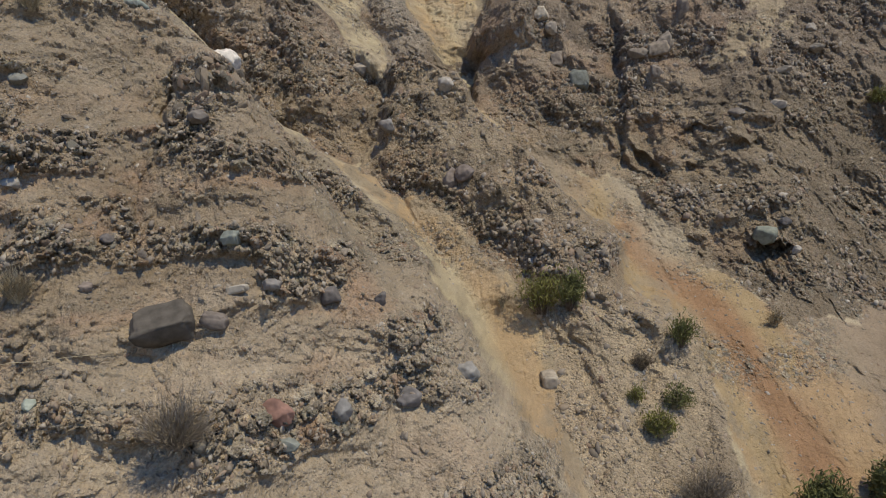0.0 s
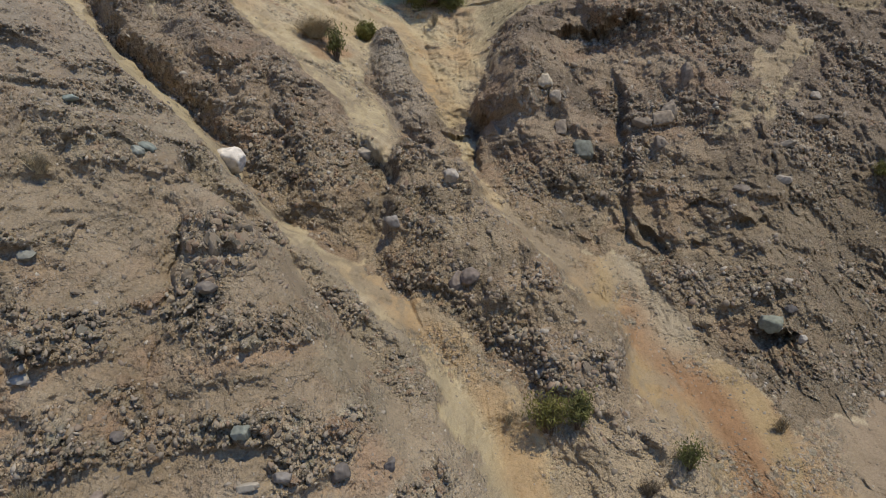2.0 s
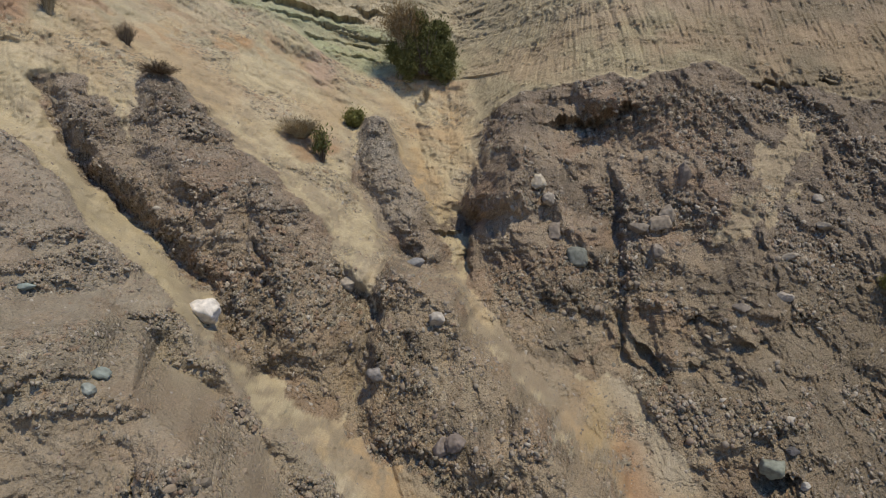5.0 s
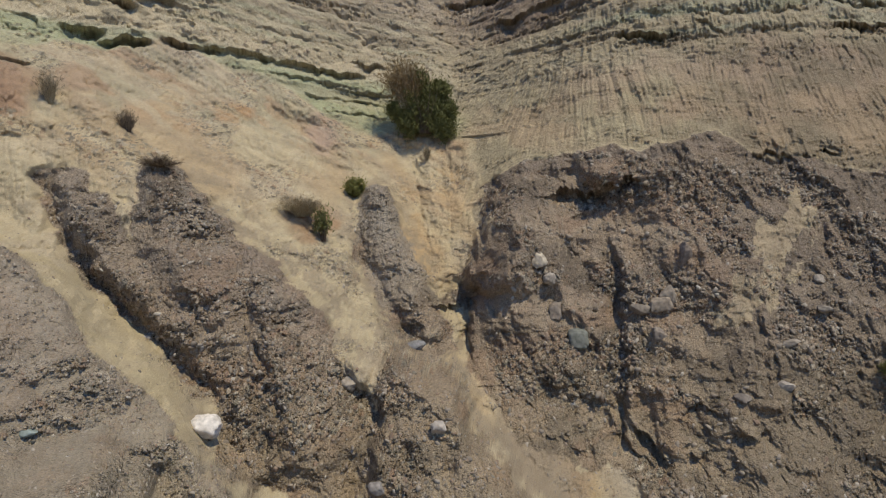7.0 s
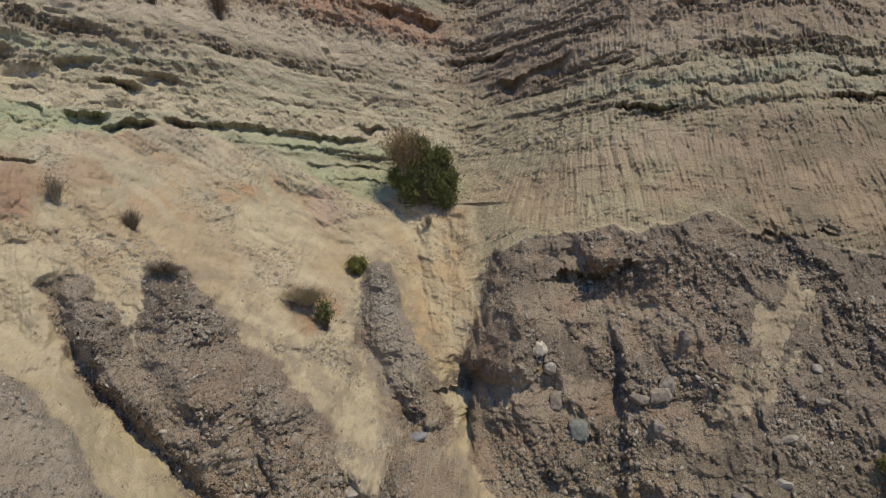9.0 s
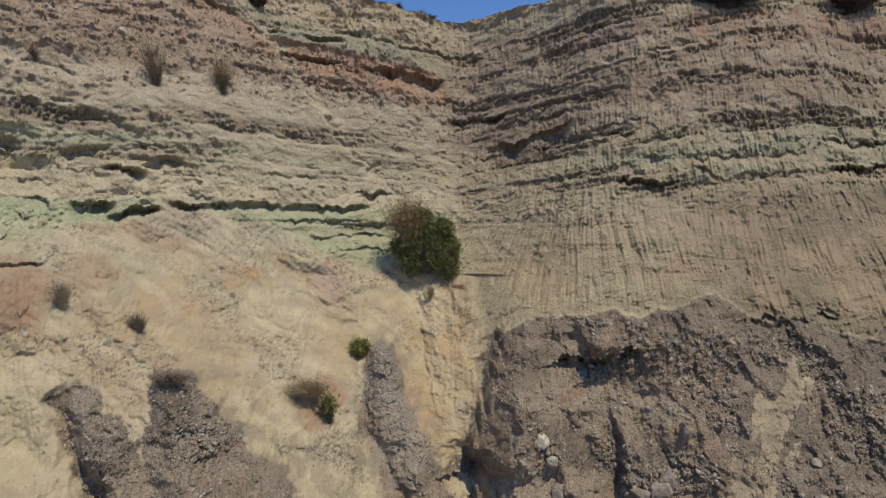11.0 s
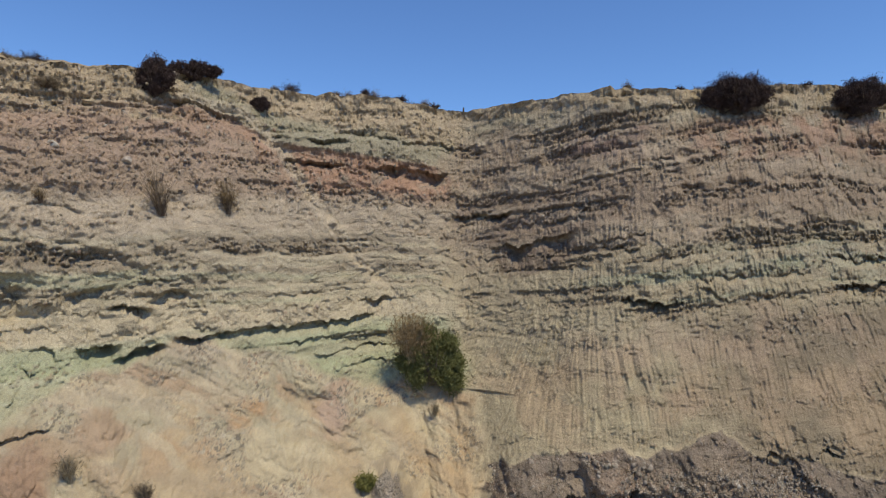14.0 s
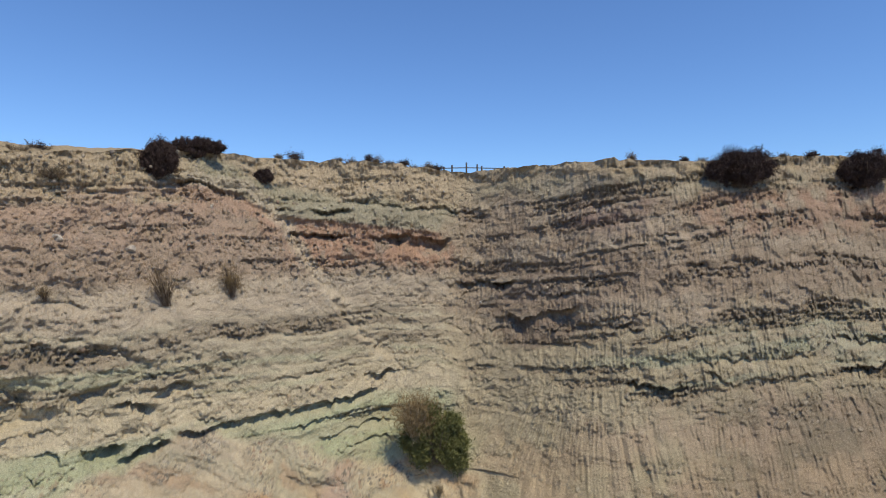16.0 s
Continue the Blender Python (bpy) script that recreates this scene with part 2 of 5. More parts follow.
# crests of fins: height of the crest, widths of the left and the right side, line
FINS = [
    (0.6, 0.30, 1.0, [(0.054, 11.4), (0.075, 10.6), (0.09, 10.0)]), (0.22, 0.6, 1.2, [(0.085, 10.3), (0.177, 8.2), (0.226, 7.1)]), (0.45, 0.35, 0.8, [(0.14, 10.7), (0.15, 10.1), (0.177, 9.2), (0.22, 8.15)]),
    (0.50, 0.30, 0.9, [(0.215, 10.75), (0.274, 9.5), (0.317, 8.7)]), (0.32, 0.25, 0.9, [(0.312, 11.8), (0.312, 9.2), (0.325, 7.4)]),
    (0.40, 0.40, 0.7, [(0.372, 10.4), (0.366, 8.7), (0.396, 7.05)]), (0.35, 0.6, 0.6, [(0.13, 13.9), (0.16, 12.6), (0.2, 11.2)]),
    (0.35, 0.4, 0.9, [(-0.285, 11.2), (-0.268, 9.8), (-0.218, 8.1)]), (0.35, 0.5, 0.8, [(-0.46, 14.0), (-0.44, 12.6), (-0.39, 11.0)]),
    (0.35, 0.3, 0.7, [(-0.098, 8.6), (-0.10, 7.2)]),
]
GRAVEL_LENSES = [[(-0.24, 6.3), (-0.15, 6.4), (-0.129, 5.92), (-0.18, 5.7), (-0.21, 5.8)], [(-0.465, 7.45), (-0.283, 7.6), (-0.272, 6.85), (-0.46, 6.4)], [(-0.754, 6.25), (-0.60, 6.3), (-0.58, 5.9), (-0.754, 5.75)],
                 [(-0.40, 3.35), (-0.02, 3.5), (0.0, 3.1), (-0.2, 2.75), (-0.42, 2.95)], [(-0.31, 4.75), (-0.17, 4.85), (-0.17, 4.45), (-0.31, 4.35)],
                 [(-0.10, 4.2), (-0.02, 4.2), (0.02, 3.75), (-0.12, 3.75)], [(0.08, 5.5), (0.26, 5.7), (0.27, 4.7), (0.12, 4.6)], [(-0.74, 5.4), (-0.64, 5.3), (-0.64, 5.05), (-0.74, 5.1)]]
FOOT_TOP = [(0.0, 10.2), (0.03, 9.7), (0.054, 8.9), (0.11, 8.0), (0.17, 7.3), (0.265, 6.95), (0.3, 6.9), (0.38, 5.85), (0.44, 4.7), (0.53, 4.05), (0.59, 3.6), (0.75, 3.7), (2.6, 4.0)]
BEDS_FOOT = [(-2.6, 17.6), (-0.75, 17.6), (-0.62, 18.4), (-0.55, 18.3), (-0.5, 18.6), (-0.45, 19.0), (-0.4, 18.9), (-0.33, 18.5), (-0.25, 18.0), (-0.2, 17.5), (-0.1, 16.6), (0.05, 16.6)]
RIM = [(-2.6, 28.2), (-0.75, 28.2), (-0.6, 28.45), (-0.42, 28.9), (-0.29, 29.0), (-0.1, 29.0), (0.02, 28.85), (0.11, 28.9), (0.3, 28.85), (0.4, 28.7), (0.6, 29.0), (0.8, 29.1), (2.6, 29.2)]


def steps(a, b, n, power=1.0):
    return a + (b - a) * np.linspace(0, 1, n) ** power


us = np.concatenate([-0.8 - steps(0, 1.8, 36, 2.2)[::-1][:-1], steps(-0.8, 0.8, 1060), 0.8 + steps(0, 1.8, 36, 2.2)[1:]])
zz, rows_z = 0.0, []
while zz < 28.9:
    rows_z.append(zz)
    zz += 0.0024 * (5.0 + 0.78 * max(zz - 2, 0)) if zz > 1.4 else 0.05
zs = np.array(rows_z) / rows_z[-1] * 28.9
U, Z = (g.astype(np.float32) for g in np.meshgrid(us, zs))
rim = np.interp(us, *np.array(RIM).T)
lift = smooth(24.0, 28.9, zs)[:, None] * (rim - 28.9)[None, :]

D0 = wall(us, zs)
# broad ribs and hollows of the right-hand wall
D0 += 0.7 * np.exp(-((Z - 4.2) / 1.0) ** 2) * smooth(0.3, 0.42, U) * (1 + 1.1 * smooth(0.6, 0.75, U))
D0 -= 0.55 * np.exp(-((U - 0.5) / 0.09) ** 2) * smooth(5.0, 6.2, Z) * smooth(13.0, 10.0, Z)
D0 += 0.9 * smooth(0.6, 0.7, U) * np.exp(-((Z - 6.5) / 1.3) ** 2) + 0.3 * np.exp(-((U - 0.33) / 0.04) ** 2) * smooth(9.5, 7.0, Z) * smooth(4.0, 6.0, Z)
edge_of = np.interp(Z, [10.7, 11.7, 13.0, 14.6, 15.2], [0.03, 0.045, 0.068, 0.088, 0.1])
D0 -= 0.85 * smooth(-0.004, 0.018, U - edge_of + 0.008 * fbm(U * 60, Z * 1.5, 3, 441)) * smooth(0.18, 0.11, U) * smooth(10.8, 11.6, Z) * smooth(15.4, 14.4, Z)
D0 -= 1.4 * np.exp(-((U + 0.125) / 0.05) ** 2 - ((Z - 9.5) / 0.7) ** 2)
X0 = U * D0

# chute of sand between the nose and the ridges
ce, ne = np.interp(Z, *np.array(CHUTE_EDGE).T), np.interp(Z, *np.array(NOSE_EDGE).T)
wob = 0.25 * fbm(X0 * 0.8, Z * 0.8, 3, 11)
in_chute = smooth(-0.35, 0.35, (ce + 0.05 * smooth(7.4, 6.6, Z) - U) * 11 + wob) * smooth(13.2, 11.8, Z)
chute = np.minimum(plane(1.227, 1.544, 1.93, U, Z), mix(D0 + 3, plane(8.245, -0.169, 0.536, U, Z) - 0.6 * np.clip(3.6 - Z, 0, 3) - 0.2 - 0.3 * np.clip(5.0 - Z, 0, 2), smooth(-0.2, -0.05, U)))
D = mix(D0, np.clip(chute, 4, 14), in_chute)
# ridges
d_mid = inside(MID_RIDGE, U, Z, 13.5) + 0.8 * wob
in_mid = smooth(-0.25, 0.25, d_mid)
mid = plane(9.341, 0.351, 0.541, U, Z) - 0.5 * smooth(0, 1.3, d_mid) * 0.6 + 0.2
lower_left = smooth(0.9, 0.0, d_mid) * smooth(7.8, 8.8, Z) * smooth(0.1, -0.5, U - np.interp(Z, [6, 10, 14], [-0.12, -0.36, -0.56]) - 0.02)
D = mix(D, mid + 0.25 * lower_left + 1.3 * lower_left * smooth(0.6, 0.1, d_mid), in_mid)
d_low = inside(LOW_RIDGE, U, Z, 11) + 0.6 * wob
in_low = smooth(-0.22, 0.22, d_low)
low = plane(8.245, -0.169, 0.536, U, Z) + 0.4 * smooth(0.28, 0.36, U) * smooth(3.8, 2.8, Z) * smooth(0.5, 0.44, U) - 0.6 * np.clip(3.6 - Z, 0, 3)
D = np.where(Z < 4.5, mix(D, np.maximum(D, low), smooth(4.5, 3.8, Z) * smooth(0.02, 0.16, U) * (U < 0.5)), D)
D = mix(D, low - 0.30 * smooth(0, 1.2, d_low), in_low)
d_spur = inside(GREY_SPUR, U, Z, 17.5) + 0.5 * wob
in_spur = smooth(-0.2, 0.35, d_spur)
D = mix(D, 12.75 + 0.455 * Z - 0.4 * smooth(0, 0.8, d_spur), in_spur)
# nose
front = plane(4.574, 0.503, 0.642, U, Z) - 0.42 * np.exp(-((U + 0.35) / 0.11) ** 2) - 0.3 * np.exp(-((U + 0.62) / 0.1) ** 2 - ((Z - 4.2) / 0.9) ** 2)
crest = 7.9 + 2.9 * (-0.36 - U) + 0.6 * wob
top = plane(4.397, 1.327, 1.434, U, Z)
nose = np.where(Z > crest, np.maximum(front, np.minimum(top, front + (2.4 + 2.5 * smooth(-0.55, -0.42, U)) * (Z - crest))), front)
in_nose = smooth(-0.12, 0.2, (ne - U) * 7.5 + 0.5 * wob) * smooth(13.2, 12.2, Z)
flank = 9.9 + 0.36 * (Z - 6) - 2.0 * np.clip(5.2 - Z, 0, 3)
past_brow = (U - np.interp(Z, *np.array(NOSE_BROW).T)) * 7.5 + 0.35 * wob
nose = nose + 0.5 * np.clip(1 + past_brow / 0.6, 0, 1) ** 2 * smooth(8.6, 7.2, Z)
nose = mix(nose, np.maximum(nose, flank), smooth(-0.15, 0.10, past_brow) * smooth(8.9, 8.5, Z))
D = mix(D, nose, in_nose)
in_foot = smooth(0.25, -0.25, Z - np.interp(U, *np.array(FOOT_TOP).T) + 0.8 * wob) * (U > 0.0) * (1 - in_low) * (1 - in_nose) * (1 - in_chute * smooth(0.22, 0.14, U))

# ---- kinds of rock, each 0 to 1 ----
top_of = np.interp(U, *np.array(CONGLOMERATE_TOP).T) + 0.35 * fbm(X0 * 0.6, Z * 0.3, 3, 21)
right = smooth(0.0, 0.07, U - np.interp(Z, [6, 9, 10.8, 12, 13, 14.3, 15.3, 16.5, 20, 29], [0.12, 0.05, 0.02, 0.045, 0.065, 0.09, 0.06, 0.03, 0.01, 0.02]) + 0.03 + 0.03 * fbm(X0 * 0.6, Z * 0.6, 3, 33))
rock_right = right * smooth(0.12, -0.12, Z - top_of) * (1 - in_chute * (1 - in_low)) * (1 - in_foot)
patch = smooth(-0.5, 0.6, inside(SAND_PATCH, U, Z, 17.5) + 0.9 * wob + 0.45 * fbm(X0 * 2.2 - Z * 0.8, Z * 0.9, 5, 327, 0.6))
rock_right = rock_right * (1 - 0.97 * patch)
rock = np.clip(np.maximum.reduce([in_nose, in_mid, in_low, in_spur, rock_right]), 0, 1)
beds_left = (1 - right) * smooth(-0.2, 0.2, Z - np.interp(U, *np.array(BEDS_FOOT).T) - 0.3 * fbm(X0 * 0.5, Z * 0.5, 3, 31)) * (1 - rock)
beds_right = right * smooth(-0.12, 0.12, Z - top_of) * (1 - rock)
sand = np.clip(1 - rock - beds_left - beds_right, 0, 1)

# ---- relief ----
D, X = D.astype(np.float32), (U * D).astype(np.float32)
S = 0.75 * Z + 0.65 * D          # runs down the slope, also where it is steep or flat
H = np.zeros_like(D)
for half, depth, step, line in JOINTS:
    dist, side = along(line, U, Z, 13.0)
    away = dist * side + (0.10 + 0.8 * half) * fbm(X * 0.5, Z * 0.8, 4, 43, 0.6) + 0.5 * half * fbm(X * 2.5, Z * 2.5, 4, 41)
    part = 0.35 + 0.9 * smooth(-0.4, 0.4, vnoise(X * 1.5, Z * 1.2, 45))
    ends = smooth(line[-1][1] - 0.3, line[-1][1] + 0.5, Z) * smooth(line[0][1] + 0.3, line[0][1] - 0.5, Z)
    H += ends * part * depth * np.clip(1 - np.abs(away) / (1.3 * half), 0, 1) ** 1.2
    H += ends * step * np.exp(-np.abs(away) / 0.7) * smooth(0.07, -0.07, away if step > 0 else -away) * (1 if step > 0 else -1)
for z0, z1, u0, u1, depth, high in UNDERCUTS:
    span = (U > u0 - 0.03) & (U < u1 + 0.03)
    cols = np.where((us > u0 - 0.03) & (us < u1 + 0.03))[0]
    if not len(cols):
        continue
    a, b = cols[0], cols[-1] + 1
    r0, r1 = np.searchsorted(zs, min(z0, z1) - high - 0.7), np.searchsorted(zs, max(z0, z1) + 0.7)
    u, z, x = U[r0:r1, a:b], Z[r0:r1, a:b], X[r0:r1, a:b]
    lip = z0 + (z1 - z0) * (u - u0) / (u1 - u0) + (0.26 if z0 < 16 or u0 > 0 else 0.15) * fbm(x * 0.8, x * 0 + z0, 6, 51, 0.68)
    below = (lip - z) / (high * (0.75 + 0.5 * vnoise(x * 0.9, x * 0 + z0, 55)).clip(0.35, 1.6))
    ends = smooth(u0 - 0.01, u0 + 0.02, u) * smooth(u1 + 0.01, u1 - 0.02, u)
    reach = (0.72 + 0.75 * fbm(x * 0.9, x * 0 + z0 + 7, 3, 57)).clip(0.0, 1.4)
    hollow = np.where(below > 0, (np.clip(1 - below, 0, 1) ** 1.25) * (1 if high < 0.45 else smooth(-0.25, 0.3, below)) , np.clip(1 + below * high / 0.035, 0, 1))
    brow = np.where(below > 0, 0, np.exp(below * high / 0.22)) * 0.12
    H[r0:r1, a:b] += depth * (0.65 if high < 0.31 else 0.9) * ends * reach * (hollow - brow)

for high, wl, wr, line in FINS:
    dist, side = along(line, U, Z, 14.0)
    away = dist * side + 0.10 * fbm(X * 0.9, Z * 0.9, 4, 301, 0.6)
    ends = smooth(line[-1][1] - 0.5, line[-1][1] + 0.8, Z) * smooth(line[0][1] + 0.15, line[0][1] - 0.3, Z)
    H -= high * ends * np.clip(1 - np.where(away < 0, -away / wl, away / wr), 0, 1) * (0.75 + 0.4 * vnoise(X * 0.8, Z * 0.8, 303))
H -= 0.75 * np.exp(-((U - 0.268) / 0.035) ** 2 - ((Z - 14.55) / 0.45) ** 2) + 0.35 * np.exp(-((U - 0.36) / 0.03) ** 2 - ((Z - 14.6) / 0.4) ** 2)
# broad unevenness
WX = X + 0.28 * fbm(X * 0.8, Z * 0.8, 3, 58)
WZ = Z + 0.22 * fbm(X * 0.8 + 9, Z * 0.8, 3, 59)
WS = S + 0.22 * fbm(X * 0.8 + 5, S * 0.8, 3, 60)
H += 0.22 * fbm(WX * 0.33, WS * 0.33, 3, 61) * mix(0.5, 1.0, rock) + 0.06 * fbm(WX * 1.3, WS * 1.3, 3, 62)
# conglomerate: gravel lenses that stand out, hollows, pebbles of three sizes
near = in_nose
lens = vnoise(WX * 0.24, WZ * 1.5, 71) + 0.6 * vnoise(WX * 0.6, WZ * 3.1, 72)
lens += 0.9 * np.maximum.reduce([smooth(-0.2, 0.2, inside(o, U, Z, 7.0)) for o in GRAVEL_LENSES])
dens = smooth(-0.05, 0.55, lens)
H += rock * (0.04 * smooth(-0.15, -0.6, lens) - mix(0.045, 0.06, near) * smooth(0.0, 0.4, lens))
coarse_rock = rock * (1 - near) * (1 - in_low * smooth(5.0, 3.6, Z))
H += rock * 0.06 * fbm(WX * 0.9, WS * 0.9, 7, 64, 0.66)
FX, FZ = WX + 0.12 * fbm(X * 3, Z * 3, 2, 161), WZ + 0.12 * fbm(X * 3 + 5, Z * 3, 2, 163)
H += coarse_rock * (0.03 * facets(FX * 0.8 + 0.35 * FZ, FZ * 0.40, 165) + 0.03 * facets(FX * 2.1 + 0.5 * FZ, FZ * 1.5, 171) + 0.05 * facets(FX * 5.0, FZ * 4.4, 177))
H += rock * near * (0.025 * facets(FX * 1.7, FZ * 2.4, 183) + 0.02 * facets(FX * 5.0, FZ * 6.0, 189))
pocket = smooth(0.42, 0.78, vnoise(WX * 1.3, WZ * 1.25, 65)) + 0.5 * smooth(0.42, 0.7, vnoise(WX * 2.6, WZ * 3.2, 66))
H += rock * mix(0.10, 0.06, near) * pocket
score = np.abs(vnoise((X * 0.85 + Z * 0.55) * 2.0 + WX - X, (Z * 0.75 - X * 0.5) * 0.4, 67))
H += (in_mid + in_low + in_spur) * 0.10 * (0.35 - score)
score = np.abs(vnoise(WX * 1.5 + 0.25 * Z, Z * 0.4, 68)) + 0.6 * np.abs(vnoise(WX * 3.4, Z * 0.9, 69))
H += rock_right * 0.09 * (0.4 - score)
wash = np.abs(vnoise(X * 3.2 + 0.6 * vnoise(X * 0.7, Z * 0.5, 195), Z * 0.35, 197)) + 0.5 * np.abs(vnoise(X * 8.0, Z * 0.8, 199))
H += coarse_rock * 0.06 * (0.4 - wash)
p1, id1 = pebbles(WX * 4.0, WS * 4.2, 73)
p2, id2 = pebbles(X * 8.0, S * 8.6, 77)
p3, id3 = pebbles(X * 16.0, S * 17.0, 81)
rugged = np.clip(near + 0.12 + smooth(-0.1, 0.4, fbm(WX * 0.45 + 8, WZ * 0.6, 4, 305)), 0, 1)
H += coarse_rock * 0.25 * fbm(WX * 0.5 + 0.3 * Z, WZ * 0.28, 3, 307)
rugged = rugged * (1 - 0.75 * in_low * smooth(4.9, 4.0, Z))
H -= rock * rugged * (mix(0.12, 0.2, dens) * np.where(id1 > 0.75, p1, 0) * mix(1, dens, near) + mix(mix(0.16, 0.05, near), 0.22, dens) * np.where(id2 > mix(0.78, 0.5, dens), p2, 0) + mix(0.13, mix(0.05, 0.16, dens), near) * np.where(id3 > mix(0.6, 0.3, dens), p3, 0))
# gullied sandstone: upright flutes, broken by thin beds
tone0 = fbm(X * 0.5, Z * 0.5, 3, 147)
warp = 0.8 * fbm(X * 0.35, Z * 0.3, 3, 83)
strong = smooth(-0.4, 0.5, vnoise(X * 0.28, Z * 0.35, 84) + 0.35 - 0.5 * np.clip(U - 0.3, 0, 0.4)) 
flute_z = smooth(0.0, 0.8, Z - top_of) * smooth(20.0, 18.6, Z)
tall = mix(3.2, 1.0, flute_z)
XF = X - 0.6 * (Z - 15) * smooth(0.34, 0.08, U)
flute = np.abs(vnoise(XF * 1.7 + 0.5 * warp, Z * 0.12 * tall, 85)) * 1.2 + np.abs(vnoise(XF * 4.4 + 0.7 * warp, Z * 0.24 * tall, 86)) * 0.7
H += beds_right * mix(0.045, 0.12, flute_z) * strong * (0.7 - flute)
fine_flute = np.abs(vnoise(XF * 7.0 + warp, Z * 0.6, 87)) + 0.5 * np.abs(vnoise(XF * 14.0 + warp, Z * 1.2, 88))
H += beds_right * mix(0.06, 0.08, flute_z) * smooth(-0.6, 0.4, vnoise(X * 0.6, Z * 0.5, 331) + 0.25) * (0.5 - fine_flute)
upper = beds_right * smooth(19.0, 20.5, Z)
H += upper * (0.04 * fbm(WX * 1.2, WZ * 1.9, 6, 130, 0.68) - 0.09 * np.where(id2 > 0.5, p2, 0) * smooth(-0.3, 0.4, vnoise(Z * 1.4, X * 0.1, 132)) - 0.06 * np.where(id3 > 0.4, p3, 0))
zb = Z + 0.22 * fbm(X * 0.22, Z * 0.1, 3, 89) - 0.14 * (np.clip(X, 0, 14) - 4) * right * smooth(18, 20, Z)
bed = vnoise(zb * 1.7, X * 0.10, 91) + 0.6 * vnoise(zb * 4.1, X * 0.2, 92) + 0.4 * vnoise(zb * 9.0, X * 0.35, 93)
left_amp = np.interp(Z, [17, 19.2, 19.4, 20.1, 20.4, 22.4, 22.6, 23.6, 24, 29], [0.20, 0.20, 0.06, 0.06, 0.14, 0.17, 0.05, 0.10, 0.04, 0.07])
patchy = smooth(-0.35, 0.5, vnoise(X * 0.3, Z * 0.8, 90) + 0.5 * vnoise(X * 0.9, Z * 1.7, 129))
notch = np.abs(vnoise(zb * 1.15, X * 0.07, 125)) + 0.25 * np.clip(vnoise(X * 0.5, zb * 1.2, 126), 0, 1)
notch2 = np.abs(vnoise(zb * 2.1 + 40, X * 0.09, 127)) + 0.3 * np.clip(vnoise(X * 0.7, zb * 2, 128), 0, 1)
H += beds_left * smooth(24.2, 23.6, Z) * patchy * (0.03 * smooth(0.07, 0.0, notch) + 0.025 * smooth(0.07, 0.0, notch2))


def ledges(level, per_metre, power, seed):
    """Hard beds that stand out over a recess which runs out downwards, each in stretches along the wall."""
    phase = level * per_metre + 0.7 * vnoise(level * per_metre * 0.45, X * 0.05, seed)
    k = np.floor(phase)
    held = smooth(0.1, 0.65, vnoise(X * 0.35 + k * 7.3, k * 3.1, seed + 1) + 0.35 * vnoise(X * 1.4, k * 5.7, seed + 2))
    return held * (phase - k) ** power


drip = 0.16 * np.abs(vnoise(X * 3.6 + warp, Z * 0.35, 201)) + 0.10 * np.abs(vnoise(X * 8.5 + warp, Z * 0.6, 203))
high_right = beds_right * smooth(18.4, 19.6, Z)
H += high_right * (0.16 * ledges(zb + drip * 1.3, 0.75, 6, 205) + 0.07 * ledges(zb + drip, 1.7, 4, 208))
column = np.abs(vnoise(X * 4.2 + 1.2 * warp, Z * 0.4, 211)) + 0.6 * np.abs(vnoise(X * 9.5 + 2 * warp, Z * 0.8, 213))
H += high_right * 0.075 * (0.45 - column) * smooth(-0.5, 0.4, vnoise(X * 0.5, Z * 0.6, 287))
H += high_right * (0.02 * facets(FX * 1.5, FZ * 1.2, 215) + 0.025 * facets(FX * 4, FZ * 3, 221))
low_left = beds_left * smooth(23.9, 23.2, Z)
chip = 0.035 * vnoise(X * 3.0, Z * 2.0, 227) + 0.025 * vnoise(X * 8, Z * 4, 229)
H += low_left * (0.05 * ledges(zb + chip, 1.1, 8, 231) + 0.025 * ledges(zb + chip, 2.6, 5, 234) + mix(0.02, 0.06, smooth(20.9, 21.4, Z) * smooth(22.9, 22.4, Z)) * ledges(zb + chip, 6.0, 3, 237))
coarse = smooth(0.0, 0.32, vnoise(zb * 1.5, X * 0.05, 401) + 0.45 * vnoise(zb * 4.0, X * 0.10, 402) + 0.3 * vnoise(X * 0.5, Z * 1.5, 403) + 0.12 * vnoise(X * 4, Z * 4, 404)) * smooth(-0.45, 0.15, vnoise(X * 0.28, zb * 1.1, 408) + 0.4 * vnoise(X * 1.1, zb * 2.0, 409))
left_rows = np.interp(Z, [17, 19.0, 20.2, 21.1, 21.3, 22.5, 22.7, 24.0, 24.4, 29], [0.5, 0.5, 0.4, 0.5, 1.0, 1.0, 0.35, 0.6, 0.8, 0.8])
rows_of = coarse * np.clip(beds_left * left_rows + beds_right * (0.25 + 0.75 * smooth(18.6, 19.8, Z)), 0, 1)
fine_rows = smooth(-0.1, 0.4, vnoise(zb * 7.0, X * 0.2, 405) + 0.4 * vnoise(X * 1.5, Z * 5, 406)) * rows_of
H += rows_of * (0.11 + 0.07 * fbm(X * 2.5, Z * 4.0, 4, 407, 0.65) - 0.26 * np.where(id2 > 0.35, p2, 0) - 0.16 * np.where(id3 > 0.25, p3, 0)) + 0.08 * fine_rows
stripe = low_left * smooth(0.15, 0.5, vnoise(zb * 2.2, X * 0.06, 293) + 0.25 * vnoise(X * 0.8, Z * 3, 295)) * smooth(20.9, 21.6, Z)
H -= stripe * (0.12 * np.where(id2 > 0.35, p2, 0) + 0.09 * np.where(id3 > 0.3, p3, 0))
